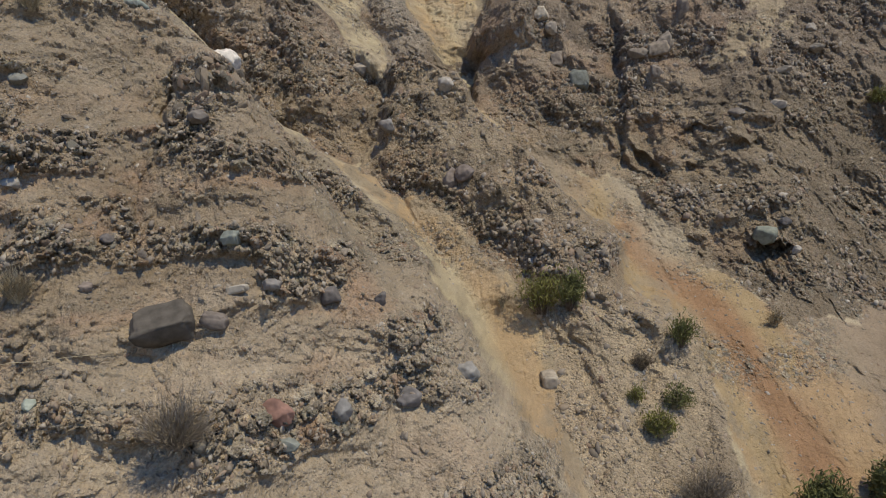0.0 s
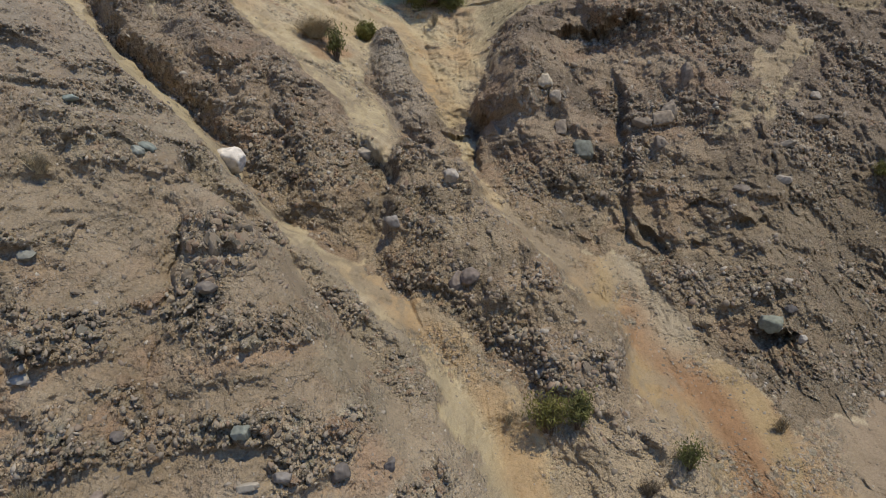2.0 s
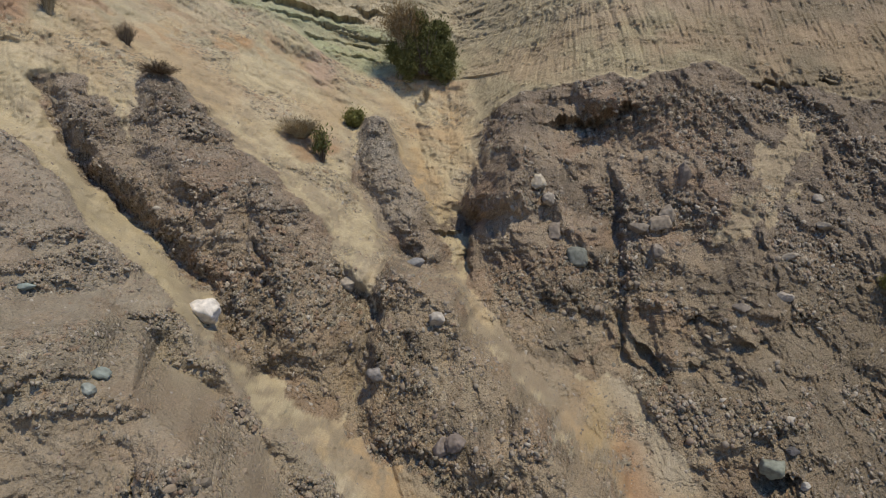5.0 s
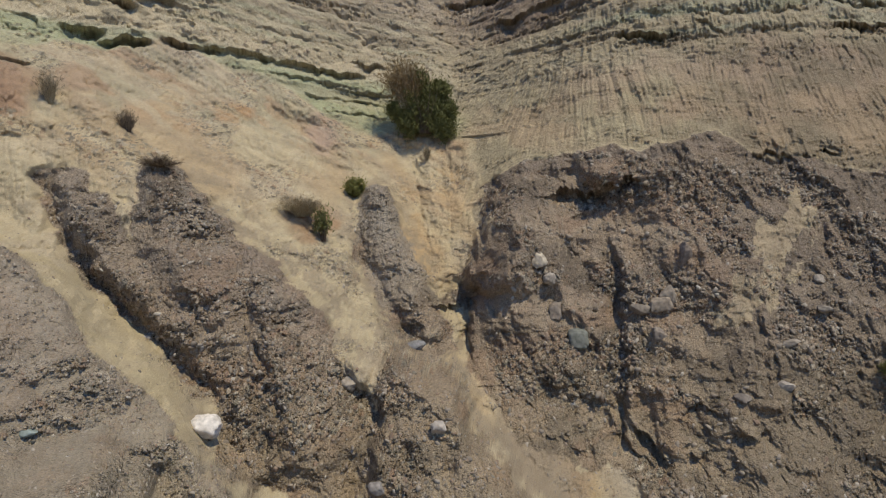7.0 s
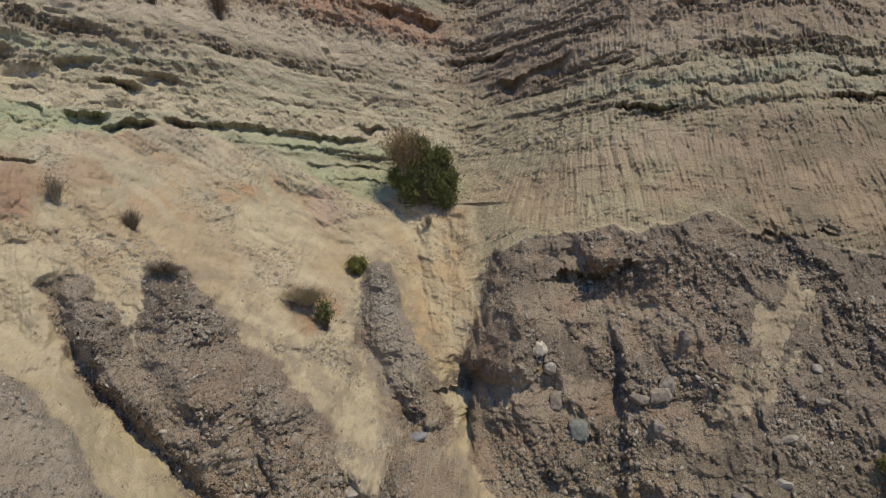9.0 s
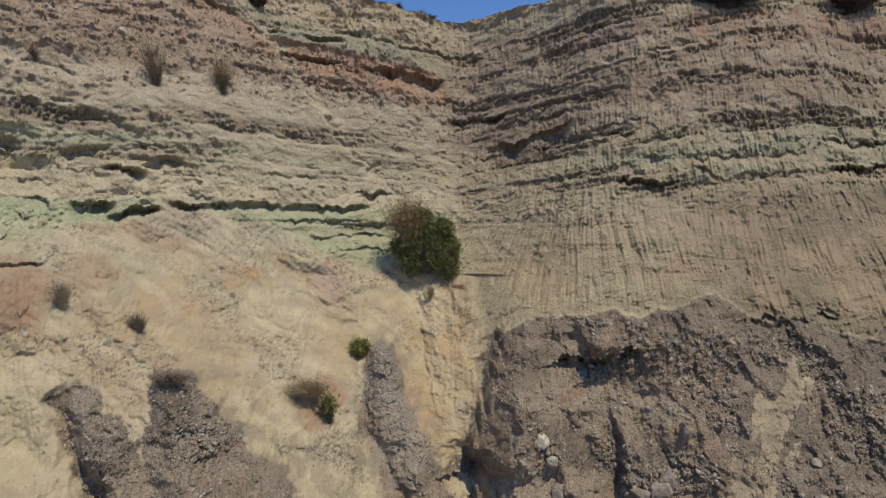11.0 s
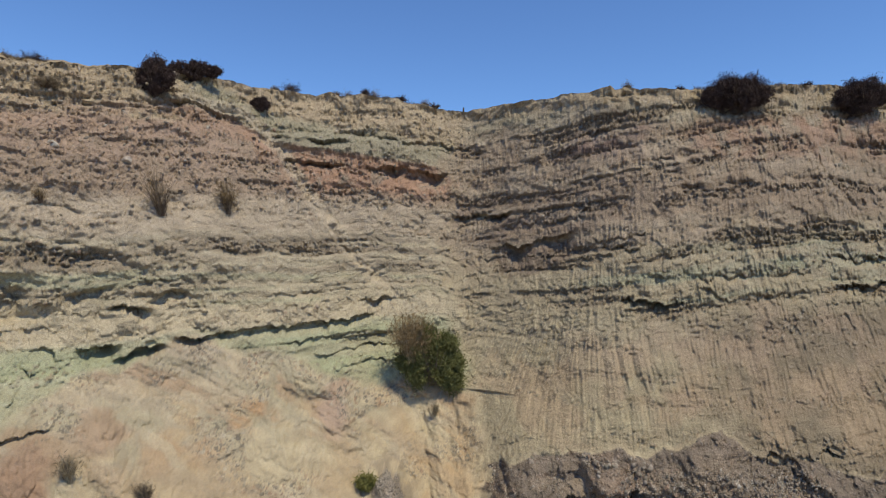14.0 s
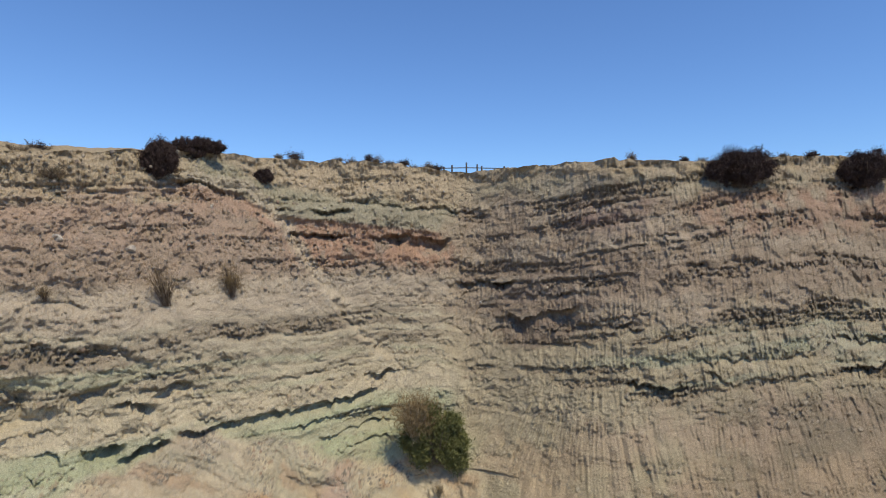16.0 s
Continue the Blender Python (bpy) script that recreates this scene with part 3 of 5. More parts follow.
H += low_left * (0.02 * facets(FX * 0.9, FZ * 2.0, 241) + 0.02 * facets(FX * 3, FZ * 5, 247))
H += 0.18 * beds_left * left_amp * bed * mix(0.25, 1, patchy) + beds_right * 0.04 * bed * patchy
rough_bed = smooth(0.0, 0.5, bed + 0.5 * fbm(X * 1.2, Z * 1.5, 2, 94))
H += (beds_left + beds_right) * (0.035 * fbm(WX * 1.1, WS * 1.4, 6, 95, 0.66) - rough_bed * 0.16 * np.where(id2 > 0.5, p2, 0) - rough_bed * 0.08 * p3)
knobs = beds_left * smooth(22.4, 21.2, Z) * smooth(-0.25, -0.45, U + 0.1 * tone0)
H += knobs * 0.11 * facets(FX * 1.1 + 0.2 * FZ, FZ * 2.3, 421) + beds_left * 0.05 * facets(FX * 0.7, FZ * 3.2, 427) + high_right * 0.05 * facets(FX * 1.8, FZ * 1.6, 433)
H += knobs * (0.10 * fbm(WX * 0.75, WZ * 1.3, 5, 141, 0.6) + 0.25 * smooth(0.35, 0.7, vnoise(WX * 0.9, WZ * 1.5, 143)))
H += beds_left * (1 - knobs) * 0.05 * fbm(WX * 0.8, WZ * 1.6, 4, 145)
high_left = beds_left * smooth(23.4, 24.0, Z)
H += high_left * (0.05 * facets(FX * 0.9, FZ * 1.3, 251) + 0.04 * facets(FX * 3.0, FZ * 3.0, 257))
H -= high_left * (0.14 * np.where(id1 > 0.82, p1, 0) - 0.06 * fbm(WX * 1.3, WS * 1.3, 5, 96, 0.66) + 0.12 * np.where(id3 > 0.35, p3, 0) + 0.17 * np.where(id2 > 0.7, p2, 0))
H += (high_left + beds_right * smooth(20.5, 21.5, Z)) * 0.14 * smooth(0.45, 0.8, vnoise(WX * 0.9, WZ * 1.6, 100))
# loose sand: shallow runnels down the slope, small steps and cracks
run = vnoise(X * 1.6 + 0.9 * Z * (U < 0.02) - 0.5 * Z * (U > 0.2), Z * 0.2, 97)
gravelly = smooth(0.0, 0.6, fbm(WX * 0.5, WS * 0.5, 3, 102))
H += sand * (0.06 * run + mix(0.07, 0.13, smooth(4, 8, Z)) * (1 - 0.65 * smooth(-0.04, -0.10, U) * smooth(12.5, 15.0, Z)) * fbm(WX * 0.8, WS * 0.8, 6, 98, 0.62) - mix(0.02, 0.06, gravelly) * np.where(id3 > 0.6, p3, 0) - gravelly * 0.06 * np.where(id2 > 0.75, p2, 0))
for rib, high in (([(-0.25, 18.0), (-0.215, 17.3), (-0.158, 16.0), (-0.129, 14.8)], 0.4), ([(-0.36, 18.2), (-0.30, 16.6), (-0.25, 14.6), (-0.20, 12.6)], 0.22),
                  ([(-0.60, 17.6), (-0.56, 16.2), (-0.50, 14.8)], 0.25), ([(-0.045, 16.2), (-0.035, 14.0), (0.0, 11.6)], -0.3), ([(0.075, 17.5), (0.05, 15.0), (0.03, 12.5)], 0.25)):
    dist, side = along(rib, U, Z, 19.0)
    crest = np.clip(1 - np.abs(dist * side + 0.2 * fbm(X, Z, 4, 109)) / np.where(side < 0, 0.9, 0.45), 0, 1)
    H -= sand * 1.5 * high * crest * smooth(rib[0][1] + 0.4, rib[0][1] - 0.6, Z) * smooth(rib[-1][1] - 0.3, rib[-1][1] + 1.2, Z)
left_slope = sand * smooth(-0.04, -0.10, U) * smooth(12.5, 15.0, Z)
H += left_slope * smooth(-0.3, 0.4, tone0 + 0.2) * (0.02 * facets(FX * 0.8 + 0.3 * FZ, FZ * 0.9, 263) + 0.02 * facets(FX * 2.6, FZ * 2.4, 269) + 0.03 * ledges(Z + 0.1 * FX + chip, 1.3, 5, 275))
across, down = 0.53 * X + 0.85 * Z + 0.15 * tone0, 0.85 * X - 0.53 * Z
streaks = vnoise(across * 1.3, down * 0.12, 321) + 0.6 * vnoise(across * 3.4, down * 0.3, 323) + 0.35 * vnoise(across * 8.0, down * 0.7, 325)
H += left_slope * 0.05 * streaks + sand * (U < 0.05) * 0.03 * streaks
rill = np.abs(vnoise((X * 0.9 + 0.35 * Z * (U < 0) - 0.35 * Z * (U > 0.2)) * 5.0, Z * 0.5, 311)) + 0.6 * np.abs(vnoise((X * 0.9 + 0.35 * Z * (U < 0)) * 11.0, Z * 1.1, 313))
H += sand * (0.045 * (0.4 - rill) + 0.03 * smooth(5, 9, Z) * facets(FX * 4.5, FZ * 4.5, 315)) - sand * 0.05 * np.where(id2 > 0.82, p2, 0)
crack = np.abs(vnoise(WX * 0.7, WZ * 0.7, 104))
H += sand * 0.02 * smooth(0.03, 0.0, crack) * smooth(0.0, 0.4, vnoise(X * 0.4, Z * 0.4, 106))
# ragged rim
bed_foot = np.interp(U, [-0.47, -0.37, -0.29, -0.15, 0.0], [27.75, 27.3, 26.3, 26.0, 25.7]) + 0.12 * fbm(X * 0.9, X * 0, 4, 411, 0.6)
H -= beds_left * (0.16 + 0.12 * fbm(X * 0.6, Z, 3, 413)) * smooth(-0.12, 0.10, Z - bed_foot) * smooth(1.3, 0.2, Z - bed_foot) * smooth(-0.48, -0.44, U) * smooth(0.02, -0.02, U)
H -= 0.3 * np.exp(-((U - 0.262) / 0.028) ** 2 - ((Z - 28.2) / 0.6) ** 2)
H -= smooth(28.2, 28.9, Z) * 0.25 * fbm(X * 0.9, Z * 0.9, 3, 99)
fade = smooth(0.2, 1.2, Z)
Y = np.maximum(D + H * fade, 2.2)
XX = U * Y
ZZ = Z + lift + smooth(27.6, 28.9, Z) * 0.10 * fbm(XX * 1.4, Z * 0, 3, 101)

# ---- crisp, crumbled borders between the kinds of rock ----
crumble = 0.30 * fbm(X * 1.6, S * 1.6, 5, 309, 0.65) + 0.10 * np.where(id3 > 0.5, p3, 0)


def crisp(w):
    return smooth(0.42, 0.58, w + crumble * (w > 0.01) * (w < 0.99))


in_nose, in_mid, in_low, in_spur, rock_right, in_foot = (crisp(w) for w in (in_nose, in_mid, in_low, in_spur, rock_right, in_foot))
in_chute = crisp(in_chute)
rock = np.clip(np.maximum.reduce([in_nose, in_mid, in_low, in_spur, rock_right]), 0, 1)
sand = np.clip(1 - rock - beds_left - beds_right, 0, 1)

# ---- colours of the rock itself, and shade in one undercut's hollow ----
def lay(col, c, w):
    for k in range(3):
        col[..., k] += (c[k] - col[..., k]) * w


col = np.empty(D.shape + (3,))
col[:] = (0.40, 0.338, 0.245)
tone = fbm(WX * 0.5, WS * 0.5, 4, 103)
tone2 = fbm(WX * 1.3, WS * 1.3, 4, 108)
lay(col, (0.405, 0.342, 0.262), sand * smooth(-0.1, 0.5, fbm(WX * 0.4, WZ * 0.6, 3, 107)))
lay(col, (0.37, 0.285, 0.195), sand * smooth(0.1, 0.7, fbm(X * 0.5 + 0.4 * Z, Z * 0.3, 3, 105)) * 0.8)
# pinkish weathered rock under the beds, orange streaks in it
slope_left = sand * (U < 0.05) * smooth(15.0, 16.6, Z + 0.5 * tone)
lay(col, (0.35, 0.30, 0.235), slope_left * smooth(-0.4, 0.3, tone2 + 0.2))
lay(col, (0.36, 0.255, 0.17), slope_left * smooth(17.3, 16.6, Z) * smooth(0.2, 0.7, tone) * 0.8)
lay(col, (0.37, 0.235, 0.14), slope_left * smooth(0.9, 0.2, np.hypot((U + 0.33) * 19 / 1.5, (Z - 16.5) / 0.5) + 0.5 * tone2) * 0.8)
lay(col, (0.39, 0.275, 0.165), sand * smooth(0.11, 0.03, np.abs(U + 0.01)) * smooth(10.5, 12, Z) * smooth(-0.5, 0.5, tone) * 0.8)
lay(col, (0.43, 0.37, 0.275), sand * (U < 0.02) * smooth(12, 13.5, Z) * smooth(0.0, 0.8, streaks) * 0.8)
lay(col, (0.34, 0.27, 0.20), sand * (U < 0.02) * smooth(12, 13.5, Z) * smooth(-0.1, -0.9, streaks) * 0.7)
lay(col, (0.33, 0.30, 0.225), slope_left * smooth(0.0, 0.5, vnoise(across * 2.2, down * 0.25, 415) + 0.5 * tone2) * 0.6)
lay(col, (0.33, 0.235, 0.165), slope_left * smooth(0.15, 0.6, vnoise(across * 1.1, down * 0.18, 417) + 0.4 * tone2) * 0.7)
lay(col, (0.44, 0.385, 0.30), slope_left * smooth(0.35, 0.6, vnoise(across * 4.0, down * 0.2, 419) + 0.3 * tone) * 0.6)
for cu, cz, ru, rz, c in ((-0.205, 13.1, 0.05, 0.6, (0.27, 0.175, 0.115)), (-0.71, 16.3, 0.07, 0.8, (0.29, 0.195, 0.145)), (-0.19, 16.4, 0.03, 0.9, (0.35, 0.26, 0.215)), (-0.58, 16.9, 0.06, 0.5, (0.33, 0.24, 0.18))):
    lay(col, c, sand * smooth(1.2, 0.5, np.hypot((U - cu) / ru, (Z - cz) / rz) + 0.4 * tone2) * 0.85)
# foot slope: grey-tan with a red-brown streak
lay(col, (0.265, 0.215, 0.165), in_foot * smooth(0.3, -0.3, np.abs(U - 0.15) * 4 - 0.5 + tone))
lay(col, (0.26, 0.205, 0.16), in_foot * smooth(-0.12, 0.2, U - 0.60 + (Z - 2.5) * 0.05))
streak = np.abs(U - np.interp(Z, [1, 2, 3, 4, 4.9], [0.72, 0.64, 0.53, 0.43, 0.345]) + 0.02 * tone)
lay(col, (0.345, 0.245, 0.155), in_foot * smooth(0.13, 0.05, np.abs(streak - 0.03) + 0.02 * tone2))
lay(col, (0.275, 0.17, 0.105), in_foot * smooth(0.055, 0.015, streak))
lay(col, (0.33, 0.25, 0.155), in_foot * smooth(0.04, 0.01, np.abs(streak - 0.075)) * (U < 0.6))
lay(col, (0.34, 0.29, 0.23), in_foot * smooth(0.10, 0.03, np.abs(U - np.interp(Z, [4, 6, 8], [0.44, 0.36, 0.31])) + 0.02 * tone) * smooth(4.2, 5.2, Z))
# chute beside the nose
lay(col, (0.41, 0.345, 0.24), in_chute * (1 - rock) * smooth(-0.1, 0.4, tone2))
lay(col, (0.355, 0.25, 0.155), in_chute * (1 - rock) * 0.8 * smooth(0.06, 0.02, np.abs(ce - U - 0.03 + 0.02 * tone)) * smooth(7, 6.2, Z))
# conglomerates
ragged = rock
spill = (smooth(-1.4, -0.1, d_mid) * smooth(-0.46, -0.36, U) + smooth(-0.6, 0, d_low) + smooth(-0.7, 0, d_spur)) * sand
lay(col, (0.27, 0.225, 0.175), np.clip(spill, 0, 1) * smooth(-0.2, 0.3, tone2 + 0.8 * vnoise(X * 5, S * 2, 283) + 0.4 * vnoise(X * 14, S * 14, 285)) * 0.8)
rock_c = ragged
lay(col, (0.215, 0.170, 0.128), rock_c)
lay(col, (0.29, 0.236, 0.18), coarse_rock * rock * smooth(0.75, 0.35, rugged) * 0.85)
lay(col, (0.285, 0.222, 0.165), rock * smooth(-0.1, 0.6, tone2) * 0.7)
lay(col, (0.305, 0.247, 0.195), in_nose * smooth(-0.8, 0.3, tone))
lay(col, (0.30, 0.205, 0.15), in_nose * smooth(-0.05, 0.5, fbm(WX * 0.7, WZ * 1.3, 4, 109)) * (1 - 0.7 * dens) * 0.85)
lay(col, (0.262, 0.218, 0.174), in_nose * smooth(4.6, 7.2, Z + 0.6 * tone) * 0.75)
lay(col, (0.25, 0.222, 0.185), in_nose * smooth(7.9, 9.0, Z + 0.4 * tone) * smooth(-0.6, 0.3, tone2) * 0.8)
lay(col, (0.285, 0.245, 0.195), in_nose * smooth(1.0, 0.2, (ne - U) * 7.5 + 0.8 * tone) * 0.8)
lay(col, (0.16, 0.130, 0.102), rock * (1 - in_nose) * smooth(-0.1, 0.6, fbm(WX * 0.35, WZ * 0.6, 3, 111)))
lay(col, (0.29, 0.225, 0.165), rock * (1 - in_nose) * smooth(0.2, 0.8, fbm(WX * 0.6, WZ * 0.9, 3, 113)) * 0.8)
lay(col, (0.31, 0.27, 0.22), in_spur * 0.75 * smooth(-0.6, 0.3, tone))
lay(col, (0.255, 0.185, 0.135), rock * (1 - in_nose) * smooth(0.05, 0.5, fbm(WX * 0.45 + 4, WZ * 0.7, 4, 289)) * 0.8)
lay(col, (0.33, 0.275, 0.21), coarse_rock * smooth(0.30, 0.10, wash) * 0.6 * smooth(-0.2, 0.5, tone + 0.5 * vnoise(X * 1.3, Z * 0.5, 291)))
lay(col, (0.38, 0.31, 0.235), in_low * smooth(4.8, 3.6, Z + 0.5 * tone2) * 0.8)
lay(col, (0.365, 0.305, 0.245), in_nose * smooth(4.9, 3.4, Z + 0.5 * tone2) * 0.7)
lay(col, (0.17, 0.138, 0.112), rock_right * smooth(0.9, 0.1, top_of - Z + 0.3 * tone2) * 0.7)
lay(col, (0.19, 0.155, 0.122), rock_right * smooth(0.38, 0.58, U + 0.05 * tone) * 0.65)
lay(col, (0.285, 0.232, 0.175), patch * (1 - rock))
# left beds from below upwards
def band(z0, z1, soft=0.15):
    return smooth(z0 - soft, z0 + soft, zb) * smooth(z1 + soft, z1 - soft, zb)


lay(col, (0.375, 0.33, 0.25), beds_left)
lay(col, (0.315, 0.335, 0.225), beds_left * band(16.8, 19.1) * smooth(-0.4, 0.4, bed + 0.5 * tone))
lay(col, (0.335, 0.345, 0.24), beds_left * smooth(19.7, 19.1, Z + 0.3 * tone2) * 0.6)
lay(col, (0.40, 0.39, 0.29), beds_left * band(17.5, 19.3) * smooth(0.25, 0.75, vnoise(zb * 3.3, X * 0.15, 116)))
lay(col, (0.41, 0.355, 0.265), beds_left * band(19.15, 20.3))
lay(col, (0.325, 0.325, 0.235), beds_left * band(19.9, 21.4) * smooth(-0.1, 0.5, vnoise(zb * 2.5, X * 0.12, 115) + 0.3 * tone) * 0.8)
lay(col, (0.275, 0.235, 0.18), beds_left * band(21.1, 22.5) * smooth(-0.3, 0.3, vnoise(zb * 3.5, X * 0.1, 117) + 0.3 * tone2))
lay(col, (0.375, 0.318, 0.245), beds_left * band(22.5, 24.0))
lay(col, (0.255, 0.212, 0.165), beds_left * rows_of * 0.75)
lay(col, (0.30, 0.236, 0.18), beds_left * band(23.9, 26.7, 0.3))
lay(col, (0.35, 0.23, 0.165), beds_left * band(24.3, 25.8, 0.3) * smooth(-0.32, -0.22, U + 0.05 * tone) * smooth(-0.5, 0.3, tone2 + 0.2))
lay(col, (0.345, 0.258, 0.195), beds_left * band(26.2, 26.9) * smooth(-0.3, -0.42, U + 0.05 * tone))
lay(col, (0.375, 0.308, 0.218), beds_left * smooth(26.6, 27.0, Z))
bed_base = np.interp(U, [-0.47, -0.37, -0.29, -0.15, 0.0], [27.75, 27.3, 26.3, 26.0, 25.7])
lay(col, (0.275, 0.262, 0.19), beds_left * smooth(-0.1, 0.15, Z - bed_base + 0.2 * tone2) * smooth(1.5, 0.9, Z - bed_base + 0.3 * tone) * smooth(-0.47, -0.40, U) * 0.8)
lay(col, (0.345, 0.225, 0.16), beds_left * smooth(0.1, -0.05, Z - bed_base) * smooth(-1.1, -0.5, Z - bed_base + 0.5 * tone2) * smooth(-0.5, -0.42, U) * 0.85)
lay(col, (0.335, 0.25, 0.192), beds_left * smooth(24.6, 25.6, Z + 0.5 * tone) * smooth(27.9, 27.2, Z) * smooth(-0.28, -0.36, U + (Z - 26) * 0.03) * smooth(-0.5, 0.4, tone2 + 0.2) * 0.7)
# right beds
lay(col, (0.345, 0.297, 0.215), beds_right)
lay(col, (0.205, 0.166, 0.126), beds_right * smooth(0.30, 0.55, U + 0.06 * tone2) * smooth(20.3, 19.3, Z) * 0.85)
lay(col, (0.345, 0.262, 0.19), 0.8 * beds_right * band(15.2, 17.8, 0.4) * smooth(-0.1, 0.5, fbm(WX * 0.4, WZ * 0.5, 3, 119)) * 0.8)
lay(col, (0.32, 0.32, 0.235), beds_right * band(18.9, 21.3, 0.4) * smooth(0.1, 0.35, U) * smooth(-0.2, 0.5, bed + tone * 0.8))
lay(col, (0.285, 0.226, 0.168), beds_right * smooth(21.3, 22.2, zb + 0.5 * tone))
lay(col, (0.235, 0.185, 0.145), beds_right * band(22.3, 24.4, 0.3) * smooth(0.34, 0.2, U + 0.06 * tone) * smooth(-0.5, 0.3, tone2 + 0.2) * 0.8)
lay(col, (0.33, 0.272, 0.205), beds_right * smooth(21.3, 22.2, zb) * smooth(0.0, 0.5, vnoise(zb * 1.3, X * 0.08, 118) + 0.3 * tone))
lay(col, (0.32, 0.215, 0.15), beds_right * band(25.4, 27.4, 0.4) * smooth(0.4, 0.5, U + 0.06 * tone) * smooth(-0.3, 0.3, tone2))
lay(col, (0.20, 0.135, 0.118), beds_right * smooth(25.4, 26.2, Z + 0.4 * tone) * smooth(0.085, 0.03, np.abs(U - 0.262) + 0.03 * tone2) * 0.85)
# shade put into the colour: dark patch filling the deepest right-hand undercut
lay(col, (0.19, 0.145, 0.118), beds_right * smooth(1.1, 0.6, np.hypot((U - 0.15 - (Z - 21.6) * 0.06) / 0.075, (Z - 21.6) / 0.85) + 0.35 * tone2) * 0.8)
lay(col, (0.31, 0.29, 0.205), beds_right * smooth(26.8, 27.8, Z + 0.5 * tone) * 0.6)
lay(col, (0.38, 0.30, 0.195), beds_right * smooth(28.0, 28.5, Z) * 0.7)
lay(col, (0.232, 0.186, 0.142), beds_right * rows_of * 0.6)
lay(col, (0.36, 0.305, 0.235), beds_right * smooth(19.0, 20.5, Z) * smooth(0.25, 0.0, coarse) * smooth(-0.3, 0.4, tone) * 0.45)
lay(col, (0.30, 0.205, 0.152), beds_right * smooth(25.3, 26.0, Z + 0.4 * tone) * smooth(27.7, 27.2, Z) * smooth(0.38, 0.46, U + 0.04 * tone2) * smooth(-0.5, 0.3, tone2 + 0.1) * 0.7)
fault, fault_side = along(JOINTS[7][3], U, Z, 22.0)
lay(col, (0.42, 0.36, 0.275), beds_left * smooth(0.42, 0.15, np.abs(fault * fault_side - 0.12 + 0.12 * tone2)) * (Z > 20.2) * 0.75)
# stones in the matrix
grey = np.array([(0.175, 0.155, 0.135), (0.28, 0.24, 0.195), (0.145, 0.128, 0.112), (0.235, 0.215, 0.18), (0.38, 0.335, 0.28), (0.25, 0.175, 0.13)])
for p, ident, amount, cut in ((p3, id3, 0.7, 0.3), (p2, id2, 0.9, 0.42), (p1, id1, 0.9, 0.62)):
    w = (rock * rugged * (dens if cut == 0.62 else mix(1, 0.15 + 0.85 * dens, near)) + 0.6 * rough_bed * (beds_left + beds_right) * (cut == 0.42) + sand * gravelly * (cut < 0.6)) * amount * (ident > cut) * smooth(0.05, 0.15, p)
    pick = grey[(ident * 997).astype(int) % len(grey)]
    col += (pick - col) * np.clip(w, 0, 1)[..., None]
col *= (1 + 0.12 * fbm(X * 2.2, S * 2.2, 3, 121) + 0.10 * vnoise(X * 14, S * 14, 123))[..., None]
stony = np.clip(rock_c * mix(0.45 + 0.55 * rugged, 0.18 + 0.6 * dens, in_nose) + 0.27 * (beds_left + beds_right) + 0.12 * high_left + 0.20 * rows_of + sand * mix(0.10, 0.55, gravelly) * (1 - 0.7 * smooth(11, 13, Z)), 0, 1)
lay(col, (0.235, 0.205, 0.172), in_mid * smooth(10.5, 12.5, Z + 0.8 * tone) * smooth(-0.3, 0.5, tone2 + 0.2) * 0.55)
lay(col, (0.285, 0.255, 0.215), in_spur * smooth(12.0, 12.8, Z + 0.5 * tone2) * 0.7)
lay(col, (0.33, 0.252, 0.192), beds_right * band(16.6, 19.2, 0.4) * smooth(0.12, 0.3, U) * smooth(-0.3, 0.5, tone) * 0.6)
col *= (1 - 0.07 * beds_right * smooth(18.5, 20, Z))[..., None]
col[..., 2] *= 1 + 0.04 * smooth(17, 19, Z) + 0.05 * smooth(20, 24, Z) + 0.07 * rock * smooth(8, 11, Z)
col = np.clip(col * (1.075, 1.06, 0.945), 0.02, 0.8)

# ---- material of the cliff ----
def nodes_of(name):
    m = bpy.data.materials.new(name)
    m.use_nodes = True
    return m, m.node_tree.nodes, m.node_tree.links, m.node_tree.nodes["Principled BSDF"]


